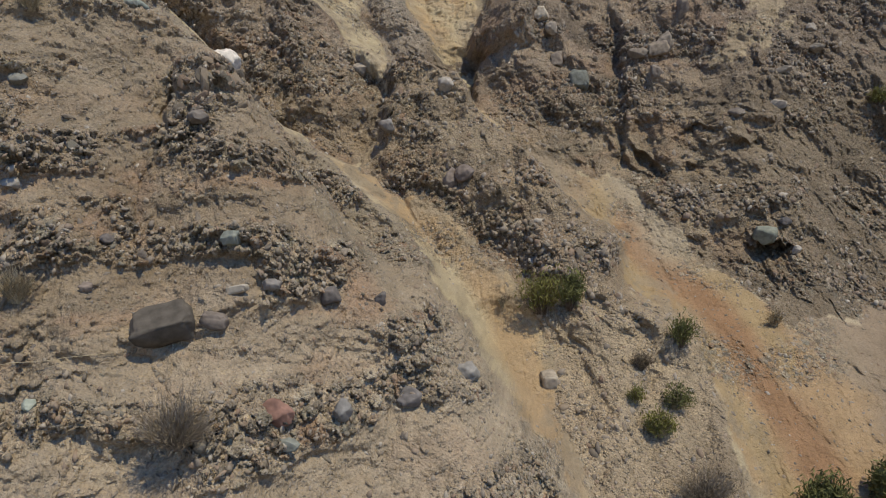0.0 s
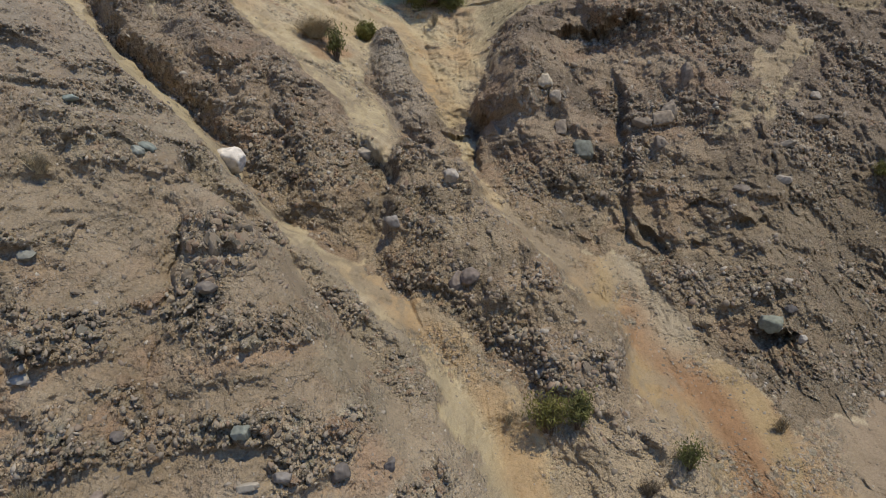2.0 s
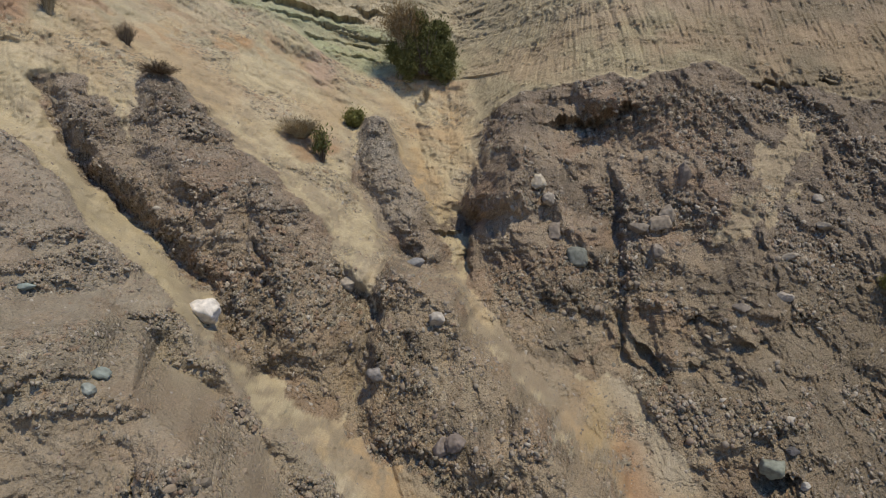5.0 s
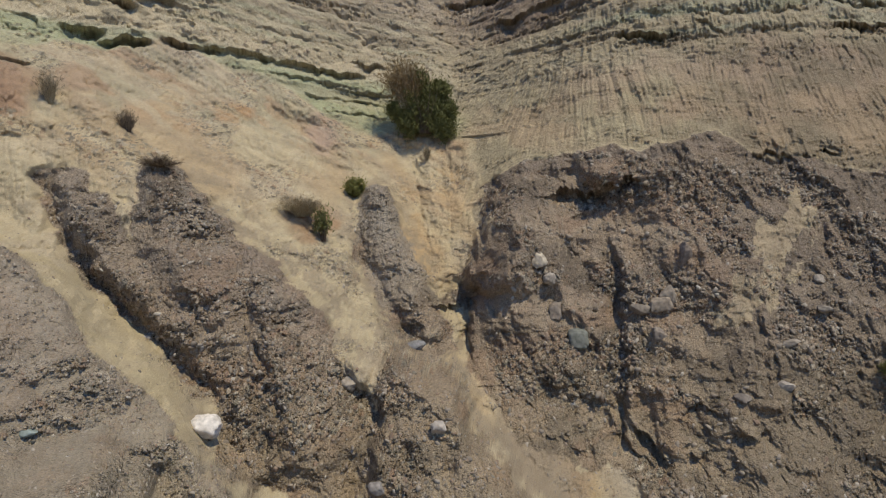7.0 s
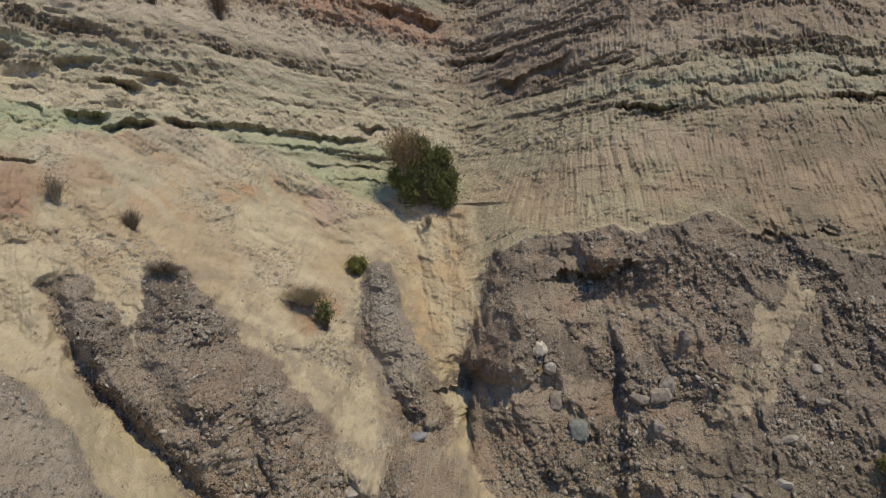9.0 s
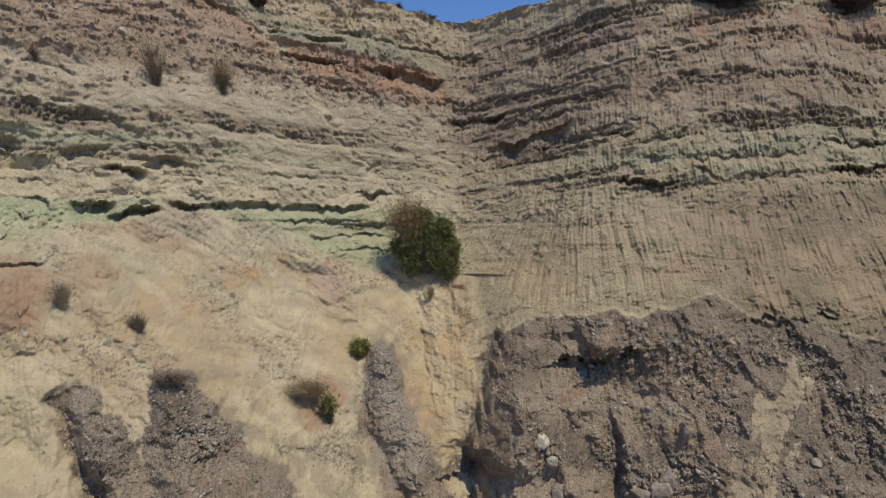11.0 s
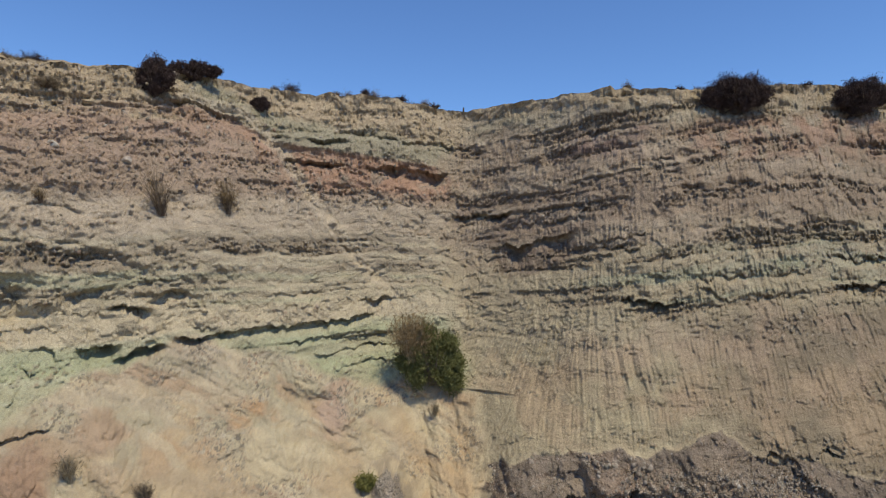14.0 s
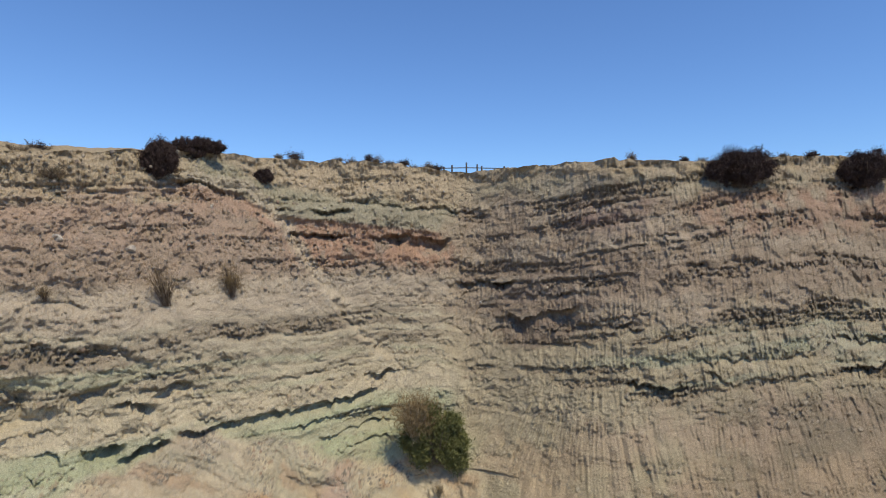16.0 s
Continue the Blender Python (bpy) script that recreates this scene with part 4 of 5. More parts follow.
def rock_material():
    m, n, l, b = nodes_of("rock")
    b.inputs["Roughness"].default_value, b.inputs["Specular IOR Level"].default_value = 0.95, 0.15
    att = n.new("ShaderNodeAttribute")
    att.attribute_name = "tint"
    tex = n.new("ShaderNodeTexCoord")
    fine, coarse = n.new("ShaderNodeTexNoise"), n.new("ShaderNodeTexNoise")
    for node, scale, detail in ((fine, 38.0, 5.0), (coarse, 6.0, 4.0)):
        node.inputs["Scale"].default_value, node.inputs["Detail"].default_value, node.inputs["Roughness"].default_value = scale, detail, 0.65
        l.new(tex.outputs["Object"], node.inputs["Vector"])
    def ranged(socket, a0, a1, b0, b1):
        r = n.new("ShaderNodeMapRange")
        for key, value in zip(("From Min", "From Max", "To Min", "To Max"), (a0, a1, b0, b1)):
            r.inputs[key].default_value = value
        l.new(socket, r.inputs["Value"])
        return r.outputs["Result"]

    def math2(op, a, b, c=None):
        q = n.new("ShaderNodeMath")
        q.operation = op
        for k, v in enumerate((a, b, c)):
            if isinstance(v, (int, float)):
                q.inputs[k].default_value = v
            elif v is not None:
                l.new(v, q.inputs[k])
        return q.outputs[0]

    swing = math2("MULTIPLY", ranged(fine.outputs["Fac"], 0.33, 0.67, -0.42, 0.42), math2("MULTIPLY_ADD", att.outputs["Alpha"], 0.72, 0.28))
    grain = math2("ADD", swing, 1.0)
    speck, height = None, math2("MULTIPLY_ADD", fine.outputs["Fac"], 0.5, coarse.outputs["Fac"])
    for scale, amount, tall in ((10.0, 0.55, 1.1), (22.0, 0.95, 1.0), (44.0, 0.95, 0.5)):
        v = n.new("ShaderNodeTexVoronoi")
        v.inputs["Scale"].default_value = scale
        l.new(tex.outputs["Object"], v.inputs["Vector"])
        sep = n.new("ShaderNodeSeparateColor")
        l.new(v.outputs["Color"], sep.inputs[0])
        away = ranged(v.outputs["Distance"], 0.25, 0.55, 1.0, 0.0)
        pick = math2("GREATER_THAN", sep.outputs[1], 0.60)
        stone = math2("MULTIPLY", math2("MULTIPLY", away, pick), att.outputs["Alpha"])
        shade = ranged(sep.outputs[0], 0.0, 1.0, -amount, amount * 1.15)
        term = math2("MULTIPLY", shade, stone)
        speck = term if speck is None else math2("ADD", speck, term)
        height = math2("MULTIPLY_ADD", stone, tall, height)
    total = math2("MULTIPLY", grain, math2("ADD", speck, 1.0))
    mul = n.new("ShaderNodeVectorMath")
    mul.operation = "SCALE"
    l.new(att.outputs["Color"], mul.inputs[0])
    l.new(total, mul.inputs["Scale"])
    l.new(mul.outputs["Vector"], b.inputs["Base Color"])
    bump = n.new("ShaderNodeBump")
    bump.inputs["Strength"].default_value, bump.inputs["Distance"].default_value = 1.0, 0.06
    l.new(height, bump.inputs["Height"])
    l.new(bump.outputs["Normal"], b.inputs["Normal"])
    return m


ROCK = rock_material()

# ---- the cliff as one sheet, cut into its rock bodies ----
cliff = tagged(new("cliff"), "tall eroded cliff of bedded sandstone over brown conglomerate", "cliff", kind="structure")
nz, nu = D.shape
verts = np.stack([XX, Y, ZZ], -1).reshape(-1, 3)
gi = np.arange(nz * nu).reshape(nz, nu)
quads = np.stack([gi[:-1, :-1], gi[:-1, 1:], gi[1:, 1:], gi[1:, :-1]], -1).reshape(-1, 4)
va, vb = verts[quads[:, 2]] - verts[quads[:, 0]], verts[quads[:, 3]] - verts[quads[:, 1]]
fn = np.cross(va, vb)
vn = np.zeros_like(verts)
for k in range(4):
    for axis in range(3):
        vn[:, axis] += np.bincount(quads[:, k], fn[:, axis], len(verts))
vn /= np.linalg.norm(vn, axis=1)[:, None] + 1e-12
kinds = np.zeros(D.shape, int)
for code, w in ((1, in_chute * (1 - rock)), (2, rock_right), (3, in_mid), (4, in_low), (5, in_spur), (6, in_nose), (7, beds_left), (8, beds_right)):
    kinds[w > 0.5] = code
kinds[Z > 27.9] = 9
kinds = kinds[:-1, :-1].reshape(-1)
BODIES = ["loose_sand_slope", "sand_chute", "conglomerate_wall", "conglomerate_ridge", "gravel_ridge", "grey_spur", "conglomerate_nose", "bedded_sandstone", "fluted_sandstone", "cap_soil"]
BODY_LABELS = ["tan and orange loose sand slope", "pale yellow sand run in a gully", "brown cobbly conglomerate wall", "dark conglomerate ridge", "gravelly conglomerate ridge",
               "grey gravel spur", "near nose of brown conglomerate with cobbles", "pale green thin-bedded sandstone", "tan sandstone fluted by rain", "tan soil cap at the rim"]


def sheet(name, verts, faces, normals, tint, material, parent=None):
    used, inv = np.unique(faces, return_inverse=True)
    me = bpy.data.meshes.new(name)
    nf = len(faces)
    me.vertices.add(len(used))
    me.vertices.foreach_set("co", verts[used].astype(np.float32).ravel())
    me.loops.add(nf * 4)
    me.loops.foreach_set("vertex_index", inv.reshape(-1).astype(np.int32))
    me.polygons.add(nf)
    me.polygons.foreach_set("loop_start", (np.arange(nf) * 4).astype(np.int32))
    me.update(calc_edges=True)
    me.polygons.foreach_set("use_smooth", np.ones(nf, bool))
    a = me.attributes.new("tint", "FLOAT_COLOR", "POINT")
    a.data.foreach_set("color", tint[used].astype(np.float32).ravel())
    if normals is not None:
        me.normals_split_custom_set_from_vertices(normals[used].astype(np.float32))
    me.materials.append(material)
    ob = new(name, me)
    ob.parent = parent
    return ob


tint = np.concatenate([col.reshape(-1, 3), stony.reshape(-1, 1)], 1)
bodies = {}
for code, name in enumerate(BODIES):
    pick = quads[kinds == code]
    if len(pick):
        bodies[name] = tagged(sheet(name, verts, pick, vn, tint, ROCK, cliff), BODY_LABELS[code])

# plateau behind the rim and ground before the foot
def soil_grid(name, px, py, pz, tint, label, category):
    v = np.stack([px, py, pz], -1)
    a, b = px.shape
    g = np.arange(a * b).reshape(a, b)
    f = np.stack([g[:-1, :-1], g[:-1, 1:], g[1:, 1:], g[1:, :-1]], -1).reshape(-1, 4)
    t = np.tile(np.array((*tint, 0.3)), (a * b, 1)) * (1 + 0.12 * fbm(px * 0.4, py * 0.4, 3, 131)).reshape(-1, 1)
    return tagged(sheet(name, v.reshape(-1, 3), f, None, t, ROCK), label, category, kind="structure")


pick_u = np.arange(0, nu, 4)
back = np.concatenate([[0, 0.15, 0.4, 0.8, 1.5, 3, 5, 8], 8 + steps(0, 4000, 30, 4)[1:]])
edge_x, edge_y, edge_z = XX[-1, pick_u], Y[-1, pick_u], ZZ[-1, pick_u]
gx = edge_x[None] * (1 + back[:, None] / edge_y[None])
gy = edge_y[None] + back[:, None]
gz = edge_z[None] * np.exp(-back[:, None]) + (1 - np.exp(-back[:, None])) * (28.95 + 0.06 * fbm(gx * 0.5, gy * 0.5, 2, 133))
soil_grid("plateau", gx, gy, gz, (0.36, 0.29, 0.19), "dry tan soil plateau behind the cliff's rim", "ground")
lx, ly = np.meshgrid(np.concatenate([-steps(0, 3000, 40, 4)[::-1][:-1], steps(0, 3000, 40, 4)]), np.concatenate([12 - steps(0, 3000, 60, 4)[::-1][:-1], [12, 14]]))
soil_grid("ground", lx, ly, 0.15 + 0.1 * fbm(lx * 0.2, ly * 0.2, 2, 135), (0.34, 0.28, 0.20), "dry sandy ground before the cliff's foot", "ground")

# ---- helpers for things ----
rng = np.random.RandomState(7)


def surface(u, z):
    """The place and the outward normal of the cliff at a bearing and a height."""
    j = int(np.clip(np.searchsorted(us, u), 1, nu - 2))
    i = int(np.clip(np.searchsorted(ZZ[:, j], z), 2, nz - 3))
    n = vn.reshape(nz, nu, 3)[max(i - 6, 0):i + 7, max(j - 6, 0):j + 7].reshape(-1, 3).mean(0)
    return Vector((float(XX[i, j]), float(Y[i, j]), float(ZZ[i, j]))), Vector(n).normalized()


def mesh_object(name, verts, faces, material, parent=None, label="", flat=False):
    me = bpy.data.meshes.new(name)
    me.from_pydata([tuple(v) for v in verts], [], [tuple(f) for f in faces])
    me.polygons.foreach_set("use_smooth", np.full(len(me.polygons), not flat))
    me.materials.append(material)
    ob = new(name, me)
    ob.parent = parent
    return tagged(ob, label)


def ico(level):
    bm = bmesh.new()
    bmesh.ops.create_icosphere(bm, subdivisions=level, radius=1)
    v, f = np.array([p.co for p in bm.verts]), np.array([[p.index for p in q.verts] for q in bm.faces])
    bm.free()
    return v, f


ICO = {k: ico(k) for k in (1, 2, 3, 4)}


def lump_shape(level, seed, angular=0.5, uneven=0.18):
    """A stone of about unit radius: a ball cut by random planes and made uneven."""
    r = np.random.RandomState(seed)
    v, f = ICO[level]
    v = v.copy()
    for _ in range(int(4 + 8 * angular)):
        n = r.normal(size=3)
        n /= np.linalg.norm(n)
        d = r.uniform(0.55, 0.9) if angular < 1 else r.uniform(0.42, 0.82)
        over = np.maximum(v @ n - d, 0)
        v -= over[:, None] * n * (0.6 + 0.4 * angular)
    for k in range(3):
        v[:, k] *= 1 + uneven * (r.rand() - 0.5)
    ph = r.rand(3) * 9
    v *= 1 + uneven * 0.35 * np.sin(v * 3.1 + ph).sum(1)[:, None] / 3
    return v, f


def plain_material(name, colour, rough=0.9, vary=0.25, source="object", bump=0.4, scale=30.0):
    m, n, l, b = nodes_of(name)
    b.inputs["Roughness"].default_value, b.inputs["Specular IOR Level"].default_value = rough, 0.2
    tex, noise_node = n.new("ShaderNodeTexCoord"), n.new("ShaderNodeTexNoise")
    noise_node.inputs["Scale"].default_value, noise_node.inputs["Detail"].default_value = scale, 5.0
    l.new(tex.outputs["Object"], noise_node.inputs["Vector"])
    ramp = n.new("ShaderNodeValToRGB")
    stops = colour if isinstance(colour[0], tuple) else [colour]
    while len(ramp.color_ramp.elements) < max(len(stops), 2):
        ramp.color_ramp.elements.new(0.5)
    for k, e in enumerate(ramp.color_ramp.elements):
        e.position = k / max(len(stops) - 1, 1)
        e.color = (*stops[min(k, len(stops) - 1)], 1)
    if source == "object":
        info = n.new("ShaderNodeObjectInfo")
        l.new(info.outputs["Random"], ramp.inputs[0])
    elif source == "island":
        info = n.new("ShaderNodeNewGeometry")
        l.new(info.outputs["Random Per Island"], ramp.inputs[0])
    else:
        l.new(noise_node.outputs["Fac"], ramp.inputs[0])
    r = n.new("ShaderNodeMapRange")
    r.inputs["From Min"].default_value, r.inputs["From Max"].default_value = 0.3, 0.7
    r.inputs["To Min"].default_value, r.inputs["To Max"].default_value = 1 - vary, 1 + vary
    l.new(noise_node.outputs["Fac"], r.inputs["Value"])
    mul = n.new("ShaderNodeVectorMath")
    mul.operation = "SCALE"
    l.new(ramp.outputs["Color"], mul.inputs[0])
    l.new(r.outputs["Result"], mul.inputs["Scale"])
    l.new(mul.outputs["Vector"], b.inputs["Base Color"])
    if bump:
        bp = n.new("ShaderNodeBump")
        bp.inputs["Strength"].default_value, bp.inputs["Distance"].default_value = bump, 0.02
        l.new(noise_node.outputs["Fac"], bp.inputs["Height"])
        l.new(bp.outputs["Normal"], b.inputs["Normal"])
    return m


STONE_COLOURS = [(0.14, 0.125, 0.11), (0.21, 0.178, 0.145), (0.27, 0.22, 0.17), (0.185, 0.175, 0.15), (0.235, 0.17, 0.13), (0.33, 0.285, 0.235), (0.16, 0.14, 0.125)]
STONE_COLOURS = [(r0 * 1.03, g0, b0 * 0.92) for r0, g0, b0 in STONE_COLOURS]
STONE = plain_material("cobble", STONE_COLOURS, vary=0.22, source="object")
PALE_STONES = STONE_COLOURS + [(0.30, 0.255, 0.20), (0.24, 0.205, 0.165), (0.40, 0.36, 0.30), (0.23, 0.195, 0.15), (0.25, 0.19, 0.145)]
GRAVEL = plain_material("gravel", PALE_STONES, vary=0.15, source="island", bump=0)

# ---- boulders: bearing, height, width, height of the stone, colour, label ----
BOULDERS = [
    (-0.475, 4.24, 0.60, 0.34, (0.105, 0.092, 0.076), "large grey-brown boulder half sunk in the slope"),
    (-0.285, 3.42, 0.36, 0.22, (0.25, 0.145, 0.112), "rounded brick-red boulder among grey cobbles"),
    (-0.388, 4.30, 0.27, 0.17, (0.19, 0.16, 0.135), "flat brown stone beside the large boulder"),
    (-0.352, 4.57, 0.25, 0.10, (0.36, 0.32, 0.26), "pale flat slab lying on the slope"),
    (-0.359, 5.10, 0.19, 0.19, (0.22, 0.235, 0.20), "greenish grey rounded stone in gravel"),
    (-0.193, 4.46, 0.26, 0.23, (0.14, 0.125, 0.115), "dark rounded stone jutting from gravel"),
    (-0.108, 4.40, 0.19, 0.15, (0.15, 0.135, 0.125), "dark grey round stone in the slope"),
    (0.039, 3.47, 0.29, 0.23, (0.26, 0.245, 0.22), "smooth grey boulder at the nose's foot"),
    (0.179, 2.95, 0.26, 0.29, (0.36, 0.31, 0.24), "pale tan slab standing in sand"),
    (-0.701, 3.63, 0.12, 0.11, (0.33, 0.36, 0.30), "pale green round stone on the slope"),
    (-0.057, 3.33, 0.32, 0.23, (0.17, 0.155, 0.145), "dark grey boulder in the gravel band"),
    (-0.725, 6.91, 0.24, 0.15, (0.20, 0.20, 0.175), "grey-green stone in reddish soil"),
    (-0.734, 5.67, 0.21, 0.13, (0.27, 0.25, 0.22), "light grey flat stone in gravel"),
    (-0.172, 3.33, 0.21, 0.20, (0.22, 0.21, 0.195), "grey rounded cobble in the gravel band"),
    (-0.268, 3.16, 0.22, 0.13, (0.21, 0.22, 0.19), "greenish grey stone under the red boulder"),
    (-0.417, 6.52, 0.25, 0.14, (0.20, 0.175, 0.15), "brown stone under the cobble lens"),
    (-0.609, 4.62, 0.14, 0.10, (0.22, 0.18, 0.15), "small brown stone in red soil"),
    (-0.571, 5.09, 0.13, 0.12, (0.16, 0.14, 0.125), "small dark stone in red soil"),
    (-0.292, 4.63, 0.21, 0.12, (0.22, 0.20, 0.18), "grey flat cobble in gravel"),
    (-0.376, 8.72, 0.60, 0.56, (0.62, 0.57, 0.50), "large white quartz boulder beside the sand chute"),
    (0.004, 8.53, 0.36, 0.34, (0.38, 0.34, 0.29), "pale stone jutting from the gravel ridge"),
    (0.162, 11.89, 0.58, 0.48, (0.46, 0.40, 0.31), "cream-coloured boulder set in the conglomerate wall"),
    (0.228, 9.75, 0.60, 0.55, (0.17, 0.175, 0.148), "angular grey-green block in the conglomerate wall"),
    (0.012, 6.35, 0.27, 0.37, (0.24, 0.20, 0.17), "brown upright stone jutting from the ridge"),
    (0.038, 6.43, 0.31, 0.33, (0.20, 0.165, 0.14), "dark brown round stone jutting from the ridge"),
    (-0.093, 7.52, 0.40, 0.30, (0.24, 0.22, 0.20), "grey stone hanging over a crack"),
    (0.362, 10.69, 0.60, 0.40, (0.26, 0.215, 0.165), "tan angular block in the conglomerate wall"),
    (0.545, 5.32, 0.62, 0.50, (0.215, 0.225, 0.18), "large pale green boulder over a dark hollow"),
    (0.578, 5.62, 0.27, 0.22, (0.13, 0.12, 0.115), "dark stone above the green boulder"),
    (0.601, 4.95, 0.21, 0.19, (0.40, 0.37, 0.32), "pale stone beside the green boulder"),
    (-0.519, 8.38, 0.28, 0.17, (0.21, 0.235, 0.21), "green-grey stone on the upper nose"),
    (-0.535, 8.27, 0.19, 0.15, (0.25, 0.265, 0.235), "green-grey cobble on the upper nose"),
    (-0.647, 9.42, 0.28, 0.14, (0.23, 0.265, 0.24), "flat blue-green stone on the upper nose"),
    (-0.141, 9.23, 0.45, 0.34, (0.29, 0.25, 0.20), "tan block in rubble over the ridge"),
    (-0.040, 9.60, 0.60, 0.30, (0.21, 0.205, 0.20), "grey stone capping the gravel ridge"),
    (-0.661, 25.35, 0.33, 0.26, (0.40, 0.36, 0.30), "pale stone in the red upper bed"),
    (-0.538, 24.96, 0.39, 0.27, (0.38, 0.33, 0.27), "pale stone in the red upper bed"),
    (0.185, 11.40, 0.32, 0.36, (0.33, 0.29, 0.24), "light stone in the conglomerate wall"),
    (0.625, 11.38, 0.38, 0.25, (0.33, 0.29, 0.24), "light stone beside the sand patch"),
    (0.371, 10.85, 0.45, 0.65, (0.235, 0.2, 0.16), "pale wedge of rock standing out of the wall"),
    (0.192, 10.45, 0.42, 0.5, (0.215, 0.18, 0.145), "tan wedge of rock over the fin"),
    (0.333, 10.60, 0.6, 0.32, (0.22, 0.186, 0.148), "pale ledge block beside the long joint"),
    (0.405, 12.10, 0.40, 0.65, (0.22, 0.18, 0.145), "brown upright block in the conglomerate wall"),
    (0.631, 10.62, 0.42, 0.3, (0.25, 0.22, 0.18), "grey angular block under the sand patch"),
    (0.579, 9.80, 0.42, 0.22, (0.27, 0.235, 0.19), "flat tan stone in the conglomerate wall"),
    (0.362, 9.90, 0.45, 0.4, (0.225, 0.19, 0.155), "pale broken block in the conglomerate wall"),
    (0.498, 8.50, 0.34, 0.26, (0.21, 0.18, 0.15), "brown stone in a gravel row of the wall"),
    (0.569, 8.80, 0.38, 0.24, (0.33, 0.29, 0.24), "light angular stone in the wall"),
]
for k, (u, z, w, h, c, label) in enumerate(BOULDERS):
    p, n = surface(u, z)
    blocky = k in (0, 2, 3, 8, 22, 26)
    v, f = lump_shape(4, 300 + k, 0.4 if blocky else 0.95, 0.3)
    if blocky:
        v = np.sign(v) * np.abs(v) ** (0.34 if k == 0 else 0.5) * 0.85
    v = v * (w * 0.56, min(w, h) * 0.62, h * 0.56)
    v *= 1 + 0.10 * fbm(v[:, 0] * 5 / w + k, v[:, 2] * 5 / w + v[:, 1] * 4 / w, 4, 140, 0.6)[:, None]
    ob = mesh_object("boulder", v, f, plain_material("boulder_stone", c, vary=0.3, source="noise", scale=9.0))
    ob.matrix_world = Matrix.Translation(p + n * min(w, h) * (0.22 if k == 0 else 0.10)) @ (pose(0, 0, 0, 42, -14, 20) if k == 0 else pose(0, 0, 0, rng.uniform(-15, 15), rng.uniform(-14, 14), rng.uniform(-20, 20)))
    tagged(ob, label, "boulder", "boulders in the cliff")

# ---- cobbles one by one on the near nose, gravel as one mass elsewhere ----
SHAPES = []
for k in range(10):
    v, f = lump_shape(1, 500 + k, 1.0, 0.7)
    v = v * np.random.RandomState(560 + k).uniform(0.7, 1.2, (len(v), 1))
    v2, f2 = lump_shape(2, 500 + k, 1.0, 0.7)
    me = bpy.data.meshes.new("cobble")
    me.from_pydata([tuple(q) for q in v2], [], [tuple(q) for q in f2])
    me.materials.append(STONE)
    SHAPES.append((me, v, f))


def pick_spots(weight, count, seed):
    r = np.random.RandomState(seed)
    w = (weight * AREA).astype(np.float64).ravel()
    return r.choice(len(w), count, p=w / w.sum())


flat_xyz = verts
AREA = np.zeros((nz, nu))
AREA[:-1, :-1] = np.minimum(np.linalg.norm(fn, axis=1).reshape(nz - 1, nu - 1), 6 * (np.gradient(us)[None, :-1] * D[:-1, :-1] * np.gradient(zs)[:-1, None]))
view = (np.abs(U) < 0.8)
edge_gravel = smooth(0.9, 0.1, (ne - U) * 7.5) * in_nose
nose_w = in_nose * view * (0.42 + dens ** 1.3 + 0.5 * edge_gravel) * (Z > 2.2)
for body, weight, count, lo, hi, seed in (
        ("conglomerate_nose", in_nose * (0.05 + dens ** 2) * (Z < 8.6) * (Z > 2.3), 190, 0.028, 0.085, 21),
        ("conglomerate_nose", in_nose * np.maximum(smooth(-0.05, 0.15, inside(GRAVEL_LENSES[1], U, Z, 7.0)), 0.35 * smooth(-0.05, 0.15, inside(GRAVEL_LENSES[0], U, Z, 9.0))), 170, 0.035, 0.105, 31),
        ("conglomerate_ridge", in_mid * (0.1 + dens), 160, 0.035, 0.10, 27),
        ("gravel_ridge", in_low * (0.1 + dens) * (Z > 3), 160, 0.03, 0.085, 28),
        ("conglomerate_wall", rock_right * (0.1 + dens), 280, 0.04, 0.12, 29)):
    for k in pick_spots(weight * view, count, seed):
        me = SHAPES[rng.randint(10)][0]
        s = lo + (hi - lo) * rng.rand() ** 2.4
        ob = new("cobble", me)
        ob.parent = bodies[body]
        ob.matrix_basis = Matrix.LocRotScale(Vector(flat_xyz[k]) - Vector(vn[k]) * s * 0.3, Euler(rng.uniform(0, 6.28, 3)), Vector((s * rng.uniform(0.9, 1.5), s * rng.uniform(0.8, 1.2), s * rng.uniform(0.55, 0.9))))


def gravel(name, spots, lo, hi, power, label, sink=0.3):
    r = np.random.RandomState(len(spots))
    vs, fs, base = [], [], 0
    for k in spots:
        _, v, f = SHAPES[r.randint(10)]
        s = lo + (hi - lo) * r.rand() ** power
        m = np.array(Euler(r.uniform(0, 6.28, 3)).to_matrix())
        q = (v * (s * r.uniform(0.9, 1.5), s * r.uniform(0.8, 1.2), s * r.uniform(0.5, 0.9))) @ m.T + flat_xyz[k] - vn[k] * s * sink
        vs.append(q)
        fs.append(f + base)
        base += len(v)
    vs, fs = np.concatenate(vs), np.concatenate(fs)
    me = bpy.data.meshes.new(name)
    me.vertices.add(len(vs))
    me.vertices.foreach_set("co", vs.astype(np.float32).ravel())
    me.loops.add(len(fs) * 3)
    me.loops.foreach_set("vertex_index", fs.astype(np.int32).ravel())
    me.polygons.add(len(fs))
    me.polygons.foreach_set("loop_start", (np.arange(len(fs)) * 3).astype(np.int32))
    me.update(calc_edges=True)
    me.materials.append(GRAVEL)
    return tagged(new(name, me), label, "gravel", kind="stuff")


